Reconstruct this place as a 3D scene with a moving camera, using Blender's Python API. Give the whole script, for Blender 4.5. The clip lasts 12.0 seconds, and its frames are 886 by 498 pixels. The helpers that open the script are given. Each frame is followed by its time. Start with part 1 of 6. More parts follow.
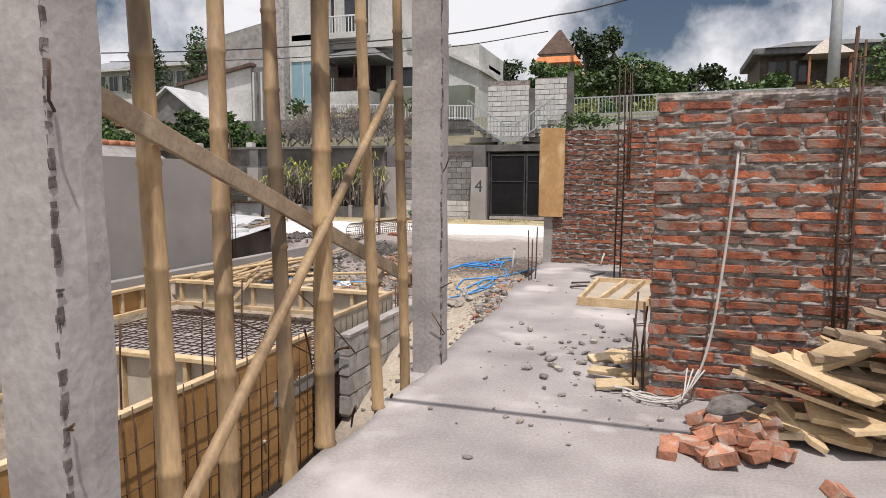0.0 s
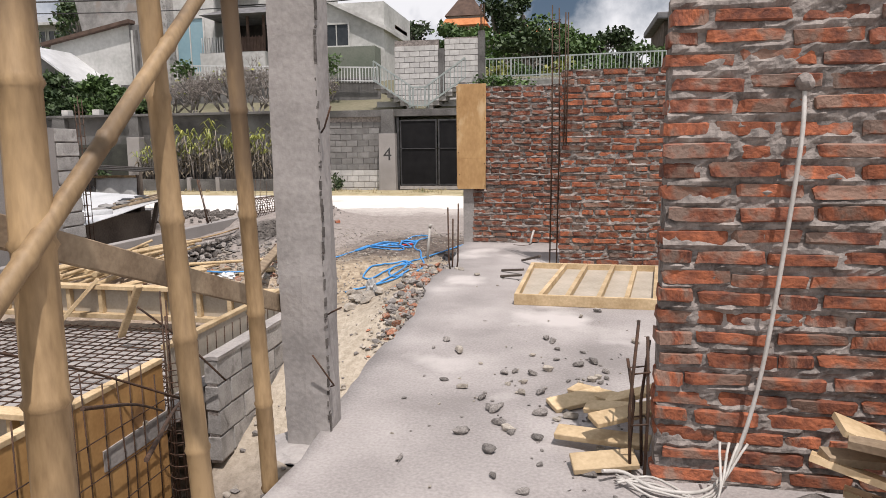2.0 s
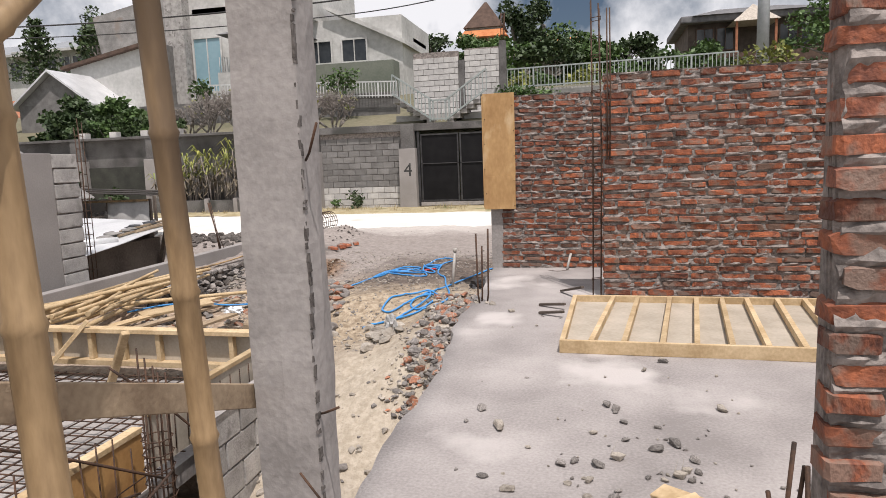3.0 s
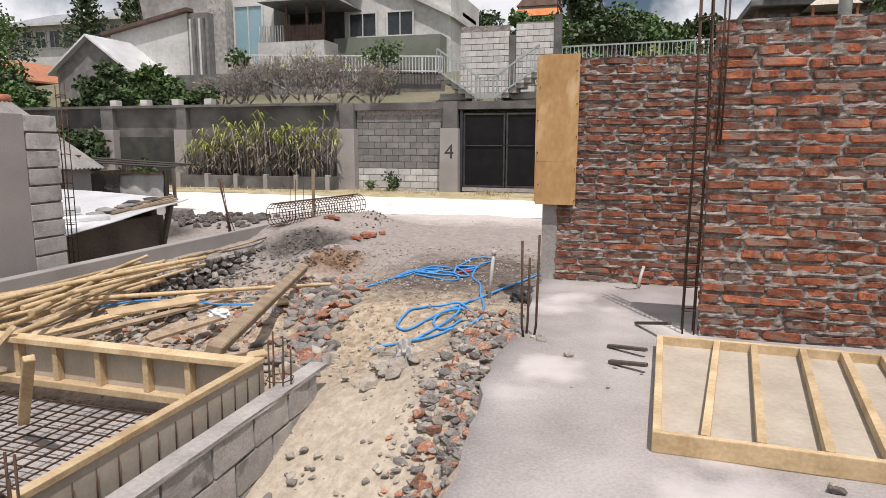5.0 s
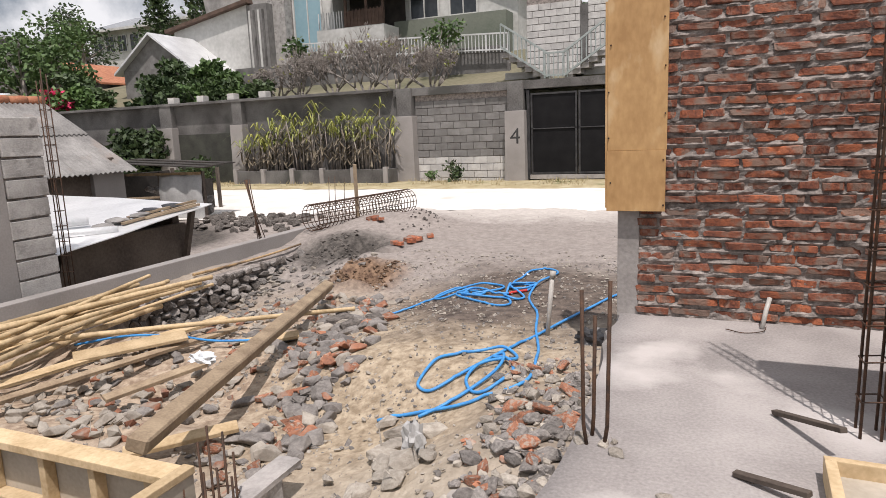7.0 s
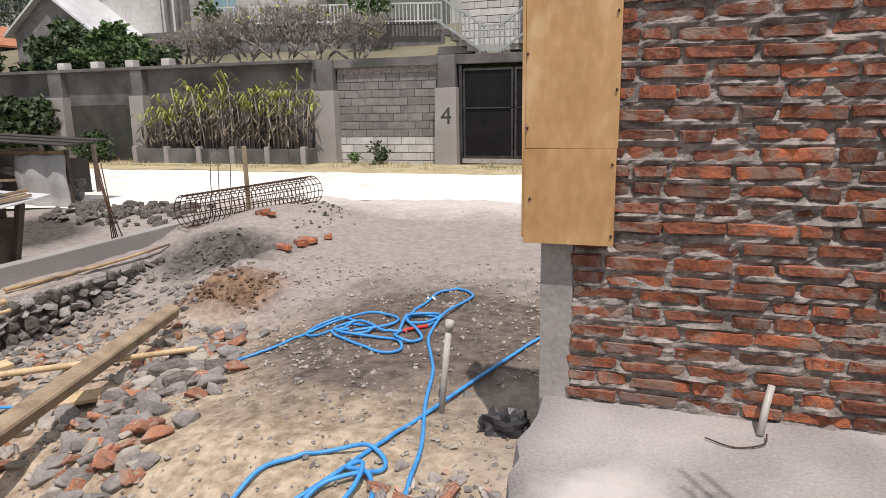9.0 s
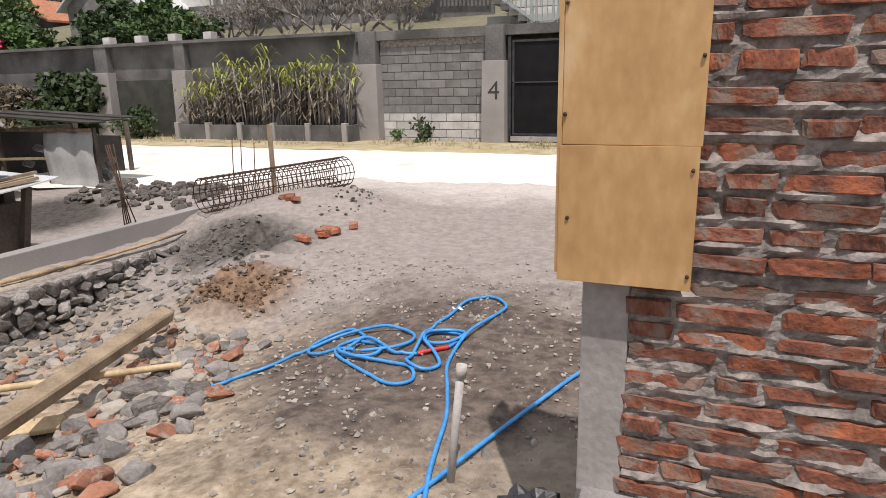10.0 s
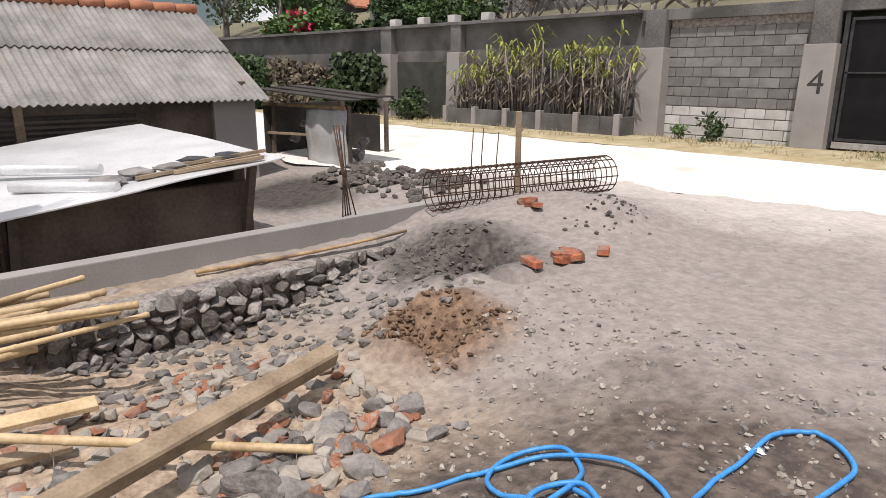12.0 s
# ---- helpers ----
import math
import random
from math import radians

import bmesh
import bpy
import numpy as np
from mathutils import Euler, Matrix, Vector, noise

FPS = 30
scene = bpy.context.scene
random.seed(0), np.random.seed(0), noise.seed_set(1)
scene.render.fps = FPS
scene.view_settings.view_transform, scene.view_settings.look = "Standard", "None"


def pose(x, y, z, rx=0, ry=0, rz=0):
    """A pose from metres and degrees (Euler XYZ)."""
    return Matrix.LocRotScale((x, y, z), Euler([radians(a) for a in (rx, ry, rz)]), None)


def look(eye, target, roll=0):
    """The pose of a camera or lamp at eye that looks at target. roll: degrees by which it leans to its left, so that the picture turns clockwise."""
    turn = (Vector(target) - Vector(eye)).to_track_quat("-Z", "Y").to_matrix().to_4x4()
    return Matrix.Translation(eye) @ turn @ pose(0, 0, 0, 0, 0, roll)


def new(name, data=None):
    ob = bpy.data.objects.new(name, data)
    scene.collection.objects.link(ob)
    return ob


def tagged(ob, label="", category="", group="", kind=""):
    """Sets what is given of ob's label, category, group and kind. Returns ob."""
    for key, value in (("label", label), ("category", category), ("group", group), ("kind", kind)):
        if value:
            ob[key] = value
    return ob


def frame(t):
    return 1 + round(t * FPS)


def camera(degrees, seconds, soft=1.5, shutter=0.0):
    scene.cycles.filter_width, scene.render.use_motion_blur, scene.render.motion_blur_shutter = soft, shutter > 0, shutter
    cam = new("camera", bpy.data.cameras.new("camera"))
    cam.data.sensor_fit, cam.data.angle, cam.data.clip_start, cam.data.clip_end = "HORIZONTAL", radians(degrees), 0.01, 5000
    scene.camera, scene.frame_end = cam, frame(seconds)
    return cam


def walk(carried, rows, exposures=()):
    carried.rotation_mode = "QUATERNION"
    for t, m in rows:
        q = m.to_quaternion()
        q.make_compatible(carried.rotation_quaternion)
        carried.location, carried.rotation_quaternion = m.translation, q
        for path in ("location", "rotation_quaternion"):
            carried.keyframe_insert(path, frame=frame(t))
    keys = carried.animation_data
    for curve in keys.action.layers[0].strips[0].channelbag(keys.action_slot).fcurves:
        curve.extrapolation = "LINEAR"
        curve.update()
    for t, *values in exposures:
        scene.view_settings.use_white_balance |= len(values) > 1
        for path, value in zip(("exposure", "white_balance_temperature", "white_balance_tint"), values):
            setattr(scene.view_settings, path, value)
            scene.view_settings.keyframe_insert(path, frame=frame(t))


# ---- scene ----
cam = camera(67.8, 12.0, soft=0.85)
# seconds, x, y, z, pitch, roll, yaw
PATH = [
    (0, -0.018, 0.036, 1.226, -5.976, -0.234, 18.469),
    (0.5, -0.123, 0.412, 1.192, -6.721, -0.993, 13.763),
    (1, -0.161, 0.793, 1.183, -8.582, -0.470, 11.355),
    (1.5, -0.235, 1.185, 1.213, -7.525, -1.811, 11.181),
    (2, -0.389, 1.534, 1.216, -8.769, 0.614, 10.723),
    (2.5, -0.476, 1.880, 1.217, -9.546, 1.919, 9.341),
    (2.7, -0.522, 2.067, 1.269, -7.405, 2.109, 11.264),
    (4.3, -0.771, 3.357, 1.228, -10.131, 2.176, 14.423),
    (4.5, -0.808, 3.517, 1.240, -10.043, 1.678, 15.409),
    (5, -0.890, 3.925, 1.218, -9.005, -0.142, 16.462),
    (5.5, -0.961, 4.296, 1.225, -9.308, 1.637, 15.323),
    (6, -1.030, 4.743, 1.230, -8.618, 1.161, 24.078),
    (6.5, -1.087, 5.160, 1.218, -9.489, -1.283, 25.096),
    (6.7, -1.081, 5.327, 1.241, -10.089, 1.812, 22.229),
    (8.3, -1.237, 6.636, 1.221, -10.341, 2.023, 24.876),
    (8.5, -1.262, 6.840, 1.224, -10.621, 1.751, 23.837),
    (9, -1.261, 7.230, 1.238, -12.201, 0.975, 18.043),
    (9.5, -1.312, 7.673, 1.239, -12.957, -0.944, 10.551),
    (10, -1.375, 8.058, 1.241, -14.263, 1.130, 22.559),
    (10.5, -1.510, 8.474, 1.214, -13.951, -0.381, 34.024),
    (11, -1.732, 8.876, 1.213, -14.231, 1.456, 39.092),
    (11.5, -1.935, 9.269, 1.195, -14.875, -0.742, 44.453),
    (12, -2.158, 9.560, 1.144, -14.990, -0.348, 45.963),
]
walk(cam, [(t, pose(x, y, z, 90 + pitch, roll, yaw)) for t, x, y, z, pitch, roll, yaw in PATH], [(0, -0.27, 6500, 13.5), (12, -0.27, 6500, 13.5)])

# ---- world, sun, exposure ----
SUN = Vector((0.20, -0.34, 0.92)).normalized()
world = bpy.data.worlds.new("sky")
scene.world = world
world.use_nodes = True
wn, wl = world.node_tree.nodes, world.node_tree.links
wn.clear()
sky = wn.new("ShaderNodeTexSky")
sky.sky_type, sky.sun_disc = "NISHITA", False
sky.sun_elevation, sky.sun_rotation = math.asin(SUN.z), math.atan2(SUN.x, SUN.y)
sky.dust_density, sky.air_density = 1.2, 1.0
cloud = wn.new("ShaderNodeTexNoise")
cloud.inputs["Scale"].default_value, cloud.inputs["Detail"].default_value, cloud.inputs["Roughness"].default_value = 2.6, 9, 0.58
ramp = wn.new("ShaderNodeValToRGB")
ramp.color_ramp.elements[0].position, ramp.color_ramp.elements[1].position = 0.40, 0.52
mix = wn.new("ShaderNodeMix")
mix.data_type = "RGBA"
mix.inputs[7].default_value = (20.0, 20.2, 20.6, 1)
bg = wn.new("ShaderNodeBackground")
bg.inputs["Strength"].default_value = 0.054
wout = wn.new("ShaderNodeOutputWorld")
wl.new(cloud.outputs["Fac"], ramp.inputs["Fac"])
wl.new(ramp.outputs["Color"], mix.inputs[0])
wl.new(sky.outputs["Color"], mix.inputs[6])
wl.new(mix.outputs[2], bg.inputs["Color"])
wl.new(bg.outputs[0], wout.inputs["Surface"])
lamp = bpy.data.lights.new("sun", "SUN")
lamp.energy, lamp.angle, lamp.color = 4.9, radians(0.6), (1.0, 0.935, 0.875)
sun = new("sun", lamp)
sun.matrix_world = look((0, 0, 30), Vector((0, 0, 30)) - SUN)

# ---- materials ----
MATS = {}


def mat(name, a, b, scale=6.0, rough=0.85, bump=0.3, fine=60.0, metal=0.0, vary=0.0, c=None, cscale=1.5, cpos=0.55, stretch=(1, 1, 1), bumpdist=0.01):
    """Two colours mixed by coarse and fine noise, a third as stains, random value by piece."""
    m = bpy.data.materials.new(name)
    m.use_nodes = True
    n, l = m.node_tree.nodes, m.node_tree.links
    p = n["Principled BSDF"]
    p.inputs["Roughness"].default_value, p.inputs["Metallic"].default_value = rough, metal
    co = n.new("ShaderNodeTexCoord")
    mp = n.new("ShaderNodeMapping")
    mp.inputs["Scale"].default_value = stretch
    info = n.new("ShaderNodeObjectInfo")
    l.new(co.outputs["Object"], mp.inputs["Vector"])
    jump = n.new("ShaderNodeMath")
    jump.operation = "MULTIPLY"
    jump.inputs[1].default_value = 37.0
    l.new(info.outputs["Random"], jump.inputs[0])
    if vary:
        l.new(jump.outputs[0], mp.inputs["Location"])
    n1, n2 = n.new("ShaderNodeTexNoise"), n.new("ShaderNodeTexNoise")
    for q, sc, d in ((n1, scale, 5), (n2, fine, 3)):
        q.inputs["Scale"].default_value, q.inputs["Detail"].default_value = sc, d
        l.new(mp.outputs[0], q.inputs["Vector"])
    add = n.new("ShaderNodeMath")
    add.operation = "MULTIPLY_ADD"
    add.inputs[1].default_value = 0.5
    l.new(n2.outputs["Fac"], add.inputs[0])
    l.new(n1.outputs["Fac"], add.inputs[2])
    r = n.new("ShaderNodeMapRange")
    r.inputs[1].default_value, r.inputs[2].default_value = 0.55, 0.95
    l.new(add.outputs[0], r.inputs[0])
    mx = n.new("ShaderNodeMix")
    mx.data_type = "RGBA"
    mx.inputs[6].default_value, mx.inputs[7].default_value = (*a, 1), (*b, 1)
    l.new(r.outputs[0], mx.inputs[0])
    col = mx.outputs[2]
    if c:
        n3 = n.new("ShaderNodeTexNoise")
        n3.inputs["Scale"].default_value, n3.inputs["Detail"].default_value = cscale, 6
        l.new(mp.outputs[0], n3.inputs["Vector"])
        r3 = n.new("ShaderNodeMapRange")
        r3.inputs[1].default_value, r3.inputs[2].default_value = cpos, cpos + 0.10
        l.new(n3.outputs["Fac"], r3.inputs[0])
        m3 = n.new("ShaderNodeMix")
        m3.data_type = "RGBA"
        m3.inputs[7].default_value = (*c, 1)
        l.new(col, m3.inputs[6])
        l.new(r3.outputs[0], m3.inputs[0])
        col = m3.outputs[2]
    if vary:
        hsv = n.new("ShaderNodeHueSaturation")
        rv = n.new("ShaderNodeMapRange")
        rv.inputs[3].default_value, rv.inputs[4].default_value = 1 - vary, 1 + vary
        l.new(info.outputs["Random"], rv.inputs[0])
        l.new(rv.outputs[0], hsv.inputs["Value"])
        l.new(col, hsv.inputs["Color"])
        col = hsv.outputs[0]
    l.new(col, p.inputs["Base Color"])
    if bump:
        bp = n.new("ShaderNodeBump")
        bp.inputs["Strength"].default_value, bp.inputs["Distance"].default_value = bump, bumpdist
        l.new(add.outputs[0], bp.inputs["Height"])
        l.new(bp.outputs[0], p.inputs["Normal"])
    MATS[name] = m
    return m


CONCRETE = mat("slab_concrete", (0.235, 0.217, 0.21), (0.41, 0.382, 0.37), 1.6, 0.92, 0.6, 70, c=(0.50, 0.47, 0.455), cscale=1.1, cpos=0.56)
PLASTER = mat("grey_plaster", (0.24, 0.225, 0.215), (0.32, 0.30, 0.29), 1.5, 0.9, 0.3, 50)
COLUMN = mat("cast_concrete", (0.25, 0.235, 0.225), (0.41, 0.385, 0.37), 3.0, 0.88, 0.5, 40, c=(0.25, 0.24, 0.23), cscale=3, cpos=0.66)
SEAM = mat("dark_seam", (0.06, 0.052, 0.047), (0.16, 0.145, 0.135), 14.0, 0.95, 0.8, 60)
MORTAR = mat("rough_mortar", (0.12, 0.105, 0.097), (0.35, 0.31, 0.285), 14.0, 0.95, 1.0, 60)
BRICK = mat("red_brick", (0.135, 0.050, 0.034), (0.43, 0.140, 0.066), 11.0, 0.92, 1.0, 60, vary=0.30, c=(0.23, 0.145, 0.11), cscale=9, cpos=0.50)
SMEARED = mat("mortar_smeared_brick", (0.11, 0.046, 0.034), (0.34, 0.115, 0.060), 11.0, 0.93, 1.0, 60, vary=0.30, c=(0.22, 0.155, 0.125), cscale=11, cpos=0.48)
BRICKDUST = mat("dusty_brick", (0.22, 0.105, 0.07), (0.46, 0.205, 0.12), 9.0, 0.95, 0.8, 60, vary=0.35, c=(0.36, 0.29, 0.24), cscale=7, cpos=0.52)
BLOCK = mat("grey_block", (0.26, 0.25, 0.24), (0.44, 0.425, 0.41), 5.0, 0.92, 0.8, 60, vary=0.15, c=(0.20, 0.19, 0.18), cscale=6, cpos=0.58)
BLOCKDARK = mat("dark_block", (0.13, 0.125, 0.12), (0.21, 0.205, 0.20), 4.0, 0.92, 0.5, 60, vary=0.15)
BLOCKPALE = mat("pale_block", (0.40, 0.39, 0.38), (0.55, 0.54, 0.52), 4.0, 0.92, 0.4, 60, vary=0.12)
WALLDARK = mat("weathered_wall", (0.06, 0.056, 0.054), (0.165, 0.16, 0.155), 1.2, 0.93, 0.4, 30, c=(0.06, 0.06, 0.055), cscale=0.7, cpos=0.58)
MOSS = mat("mossy_wall", (0.025, 0.026, 0.022), (0.06, 0.062, 0.05), 2.0, 0.95, 0.4, 30)
BAMBOO = mat("dry_bamboo", (0.20, 0.13, 0.065), (0.42, 0.29, 0.155), 5.0, 0.6, 0.3, 60, vary=0.2, stretch=(1, 1, 0.25), c=(0.125, 0.085, 0.05), cscale=3.2, cpos=0.53)
CUTBAMBOO = mat("pale_cut_bamboo", (0.33, 0.235, 0.125), (0.56, 0.43, 0.26), 4.0, 0.6, 0.2, 40, vary=0.22, c=(0.24, 0.165, 0.09), cscale=4, cpos=0.60)
TIMBER = mat("pale_timber", (0.40, 0.285, 0.155), (0.62, 0.48, 0.30), 5.0, 0.75, 0.25, 50, vary=0.15)
OLDWOOD = mat("weathered_timber", (0.20, 0.145, 0.095), (0.36, 0.28, 0.19), 6.0, 0.85, 0.3, 60, vary=0.2)
PLY = mat("orange_plywood", (0.38, 0.215, 0.085), (0.58, 0.365, 0.165), 2.6, 0.55, 0.15, 30, stretch=(1, 1, 0.5), c=(0.62, 0.45, 0.26), cscale=5.0, cpos=0.57)
PLYFORM = mat("form_plywood", (0.36, 0.19, 0.065), (0.50, 0.29, 0.11), 4.0, 0.6, 0.1, 40, c=(0.22, 0.12, 0.05), cscale=3, cpos=0.58)
PLYCEMENT = mat("cement_smeared_plywood", (0.36, 0.32, 0.26), (0.48, 0.43, 0.36), 4.0, 0.85, 0.2, 40)
STEEL = mat("rusty_rebar", (0.045, 0.032, 0.026), (0.12, 0.065, 0.04), 20, 0.75, 0.3, 120, metal=0.4)
DIRT = mat("site_dirt", (0.19, 0.155, 0.125), (0.36, 0.31, 0.255), 2.2, 0.97, 1.0, 22, c=(0.42, 0.37, 0.31), cscale=2.4, cpos=0.60, bumpdist=0.04)
SAND = mat("grey_sand", (0.24, 0.215, 0.195), (0.34, 0.305, 0.275), 2.4, 0.97, 0.8, 40, c=(0.17, 0.155, 0.145), cscale=0.8, cpos=0.58, bumpdist=0.02)
DARKEARTH = mat("dark_broken_earth", (0.06, 0.054, 0.05), (0.17, 0.15, 0.135), 9, 0.97, 0.9, 40, vary=0.2)
REDSOIL = mat("dug_red_soil", (0.10, 0.058, 0.036), (0.27, 0.18, 0.115), 9, 0.97, 0.9, 40, vary=0.25)
ROAD = mat("white_gravel_road", (0.62, 0.59, 0.55), (0.80, 0.77, 0.73), 1.2, 0.95, 0.5, 30, c=(0.50, 0.46, 0.40), cscale=0.8, cpos=0.64, bumpdist=0.02)
VERGE = mat("dry_grass_verge", (0.30, 0.245, 0.13), (0.46, 0.40, 0.26), 3.0, 0.97, 0.9, 40, c=(0.16, 0.17, 0.07), cscale=1.3, cpos=0.6, bumpdist=0.03)
HILL = mat("hill_earth", (0.10, 0.10, 0.06), (0.20, 0.18, 0.12), 0.4, 0.97, 0.6, 6)
STONE = mat("grey_stone", (0.14, 0.128, 0.12), (0.33, 0.305, 0.285), 7.0, 0.93, 0.7, 60, vary=0.35)
STONEPALE = mat("pale_rubble", (0.30, 0.265, 0.225), (0.46, 0.42, 0.365), 7.0, 0.93, 0.7, 60, vary=0.25)
TIN = mat("bare_tin", (0.62, 0.63, 0.64), (0.80, 0.81, 0.82), 2.0, 0.35, 0.1, 30, metal=0.35)
ASBESTOS = mat("grey_corrugated_sheet", (0.17, 0.165, 0.16), (0.31, 0.30, 0.29), 2.5, 0.85, 0.3, 30, vary=0.1, c=(0.24, 0.21, 0.19), cscale=1.4, cpos=0.57)
RIDGE = mat("red_ridge_tile", (0.30, 0.11, 0.06), (0.45, 0.2, 0.11), 5, 0.85, 0.4, 40)
# near-black for dark boards and for shade painted onto openings and recesses
DARK = mat("dark_boards_and_shade", (0.02, 0.018, 0.016), (0.05, 0.042, 0.036), 3, 0.9, 0.2, 30)
BROWNWALL = mat("brown_rendered_wall", (0.06, 0.045, 0.037), (0.13, 0.105, 0.085), 2.0, 0.9, 0.3, 30)
GATE = mat("black_gate_sheet", (0.008, 0.008, 0.009), (0.014, 0.014, 0.015), 3, 0.75, 0.05, 40)
GATEFRAME = mat("dark_gate_frame", (0.03, 0.03, 0.032), (0.07, 0.07, 0.072), 6, 0.7, 0.1, 40)
for m in (GATE, GATEFRAME):
    m.node_tree.nodes["Principled BSDF"].inputs["Specular IOR Level"].default_value = 0.12
HOSE = mat("blue_hose", (0.035, 0.22, 0.55), (0.06, 0.32, 0.72), 20, 0.45, 0.1, 80)
HOSERED = mat("red_hose_joint", (0.5, 0.03, 0.03), (0.62, 0.05, 0.04), 20, 0.45, 0.1, 80)
PVC = mat("white_pipe", (0.40, 0.38, 0.35), (0.56, 0.54, 0.51), 10, 0.5, 0.1, 60)
PLASTIC = mat("clear_plastic_bag", (0.60, 0.64, 0.68), (0.75, 0.78, 0.80), 10, 0.3, 0.2, 60)
BLACKBAG = mat("black_plastic", (0.015, 0.015, 0.017), (0.04, 0.04, 0.045), 10, 0.45, 0.4, 60)
CLOTH = mat("grey_sheet", (0.36, 0.36, 0.36), (0.50, 0.50, 0.49), 4, 0.9, 0.4, 40)
WHITE = mat("white_painted_wall", (0.40, 0.40, 0.385), (0.62, 0.62, 0.60), 0.6, 0.85, 0.1, 6)
OLIVE = mat("olive_wall", (0.13, 0.15, 0.12), (0.19, 0.205, 0.17), 1.0, 0.9, 0.2, 10)
RAIL = mat("pale_railing", (0.55, 0.56, 0.56), (0.68, 0.69, 0.69), 4, 0.5, 0.05, 30)
GREYRAIL = mat("galvanised_railing", (0.30, 0.34, 0.33), (0.42, 0.46, 0.45), 4, 0.5, 0.05, 30, metal=0.3)
GLASS = mat("blue_window_glass", (0.22, 0.36, 0.42), (0.28, 0.42, 0.48), 0.5, 0.15, 0.0, 5)
DARKGLASS = mat("dark_window_glass", (0.03, 0.035, 0.04), (0.06, 0.065, 0.07), 0.5, 0.12, 0.0, 5)
ROOFGREY = mat("grey_roof_tiles", (0.10, 0.10, 0.105), (0.19, 0.19, 0.195), 3, 0.85, 0.4, 30)
ROOFBLUE = mat("grey_blue_roof", (0.20, 0.215, 0.235), (0.30, 0.315, 0.335), 2, 0.7, 0.2, 20)
ROOFBROWN = mat("brown_thatch", (0.07, 0.045, 0.035), (0.13, 0.085, 0.065), 3, 0.95, 0.6, 30)
ORANGE = mat("orange_tiles", (0.50, 0.17, 0.06), (0.66, 0.27, 0.11), 3, 0.85, 0.4, 30)
LEAF = mat("green_leaves", (0.035, 0.075, 0.018), (0.10, 0.17, 0.045), 3, 0.6, 0, 20, vary=0.2)
LEAFDARK = mat("dark_leaves", (0.020, 0.042, 0.014), (0.06, 0.095, 0.03), 3, 0.6, 0, 20, vary=0.2)
LEAFYEL = mat("yellow_green_leaves", (0.11, 0.15, 0.03), (0.32, 0.32, 0.07), 3, 0.55, 0, 20, vary=0.2)
LEAFDRY = mat("dry_leaves", (0.09, 0.075, 0.05), (0.20, 0.165, 0.115), 3, 0.8, 0, 20, vary=0.2)
FLOWER = mat("magenta_flowers", (0.42, 0.01, 0.06), (0.60, 0.03, 0.12), 3, 0.6, 0, 20)
BARK = mat("grey_bark", (0.17, 0.15, 0.135), (0.32, 0.29, 0.265), 5, 0.9, 0.4, 40)
BLACKPAINT = mat("black_paint", (0.02, 0.02, 0.02), (0.04, 0.04, 0.04), 8, 0.7, 0, 40)
POLE = mat("galvanised_pole", (0.36, 0.38, 0.40), (0.46, 0.48, 0.50), 3, 0.55, 0.05, 20, metal=0.3)


def patch(material, centre, radius, soft, wobble, a, b):
    """Lays one more tone, of soil or painted shade, over a ground material, in a ragged round patch."""
    n, l = material.node_tree.nodes, material.node_tree.links
    p = n["Principled BSDF"]
    old = p.inputs["Base Color"].links[0].from_socket
    geo = n.new("ShaderNodeNewGeometry")
    sc = n.new("ShaderNodeVectorMath")
    sc.operation = "MULTIPLY"
    sc.inputs[1].default_value = (1 / radius[0], 1 / radius[1], 0)
    l.new(geo.outputs["Position"], sc.inputs[0])
    di = n.new("ShaderNodeVectorMath")
    di.operation = "DISTANCE"
    di.inputs[1].default_value = (centre[0] / radius[0], centre[1] / radius[1], 0)
    l.new(sc.outputs[0], di.inputs[0])
    ns = n.new("ShaderNodeTexNoise")
    ns.inputs["Scale"].default_value, ns.inputs["Detail"].default_value = 1.7, 8
    l.new(geo.outputs["Position"], ns.inputs["Vector"])
    ad = n.new("ShaderNodeMath")
    ad.operation = "MULTIPLY_ADD"
    ad.inputs[1].default_value = wobble
    l.new(ns.outputs["Fac"], ad.inputs[0])
    l.new(di.outputs["Value"], ad.inputs[2])
    mr = n.new("ShaderNodeMapRange")
    mr.inputs[1].default_value, mr.inputs[2].default_value = 1 + wobble * 0.5 - soft, 1 + wobble * 0.5 + soft
    mr.inputs[3].default_value, mr.inputs[4].default_value = 1.0, 0.0
    l.new(ad.outputs[0], mr.inputs[0])
    fn = n.new("ShaderNodeTexNoise")
    fn.inputs["Scale"].default_value, fn.inputs["Detail"].default_value, fn.inputs["Roughness"].default_value = 13, 9, 0.62
    l.new(geo.outputs["Position"], fn.inputs["Vector"])
    cm = n.new("ShaderNodeMix")
    cm.data_type = "RGBA"
    cm.inputs[6].default_value, cm.inputs[7].default_value = (*a, 1), (*b, 1)
    fr = n.new("ShaderNodeMapRange")
    fr.inputs[1].default_value, fr.inputs[2].default_value = 0.38, 0.62
    l.new(fn.outputs["Fac"], fr.inputs[0])
    l.new(fr.outputs[0], cm.inputs[0])
    mx = n.new("ShaderNodeMix")
    mx.data_type = "RGBA"
    l.new(mr.outputs[0], mx.inputs[0])
    l.new(old, mx.inputs[6])
    l.new(cm.outputs[2], mx.inputs[7])
    l.new(mx.outputs[2], p.inputs["Base Color"])


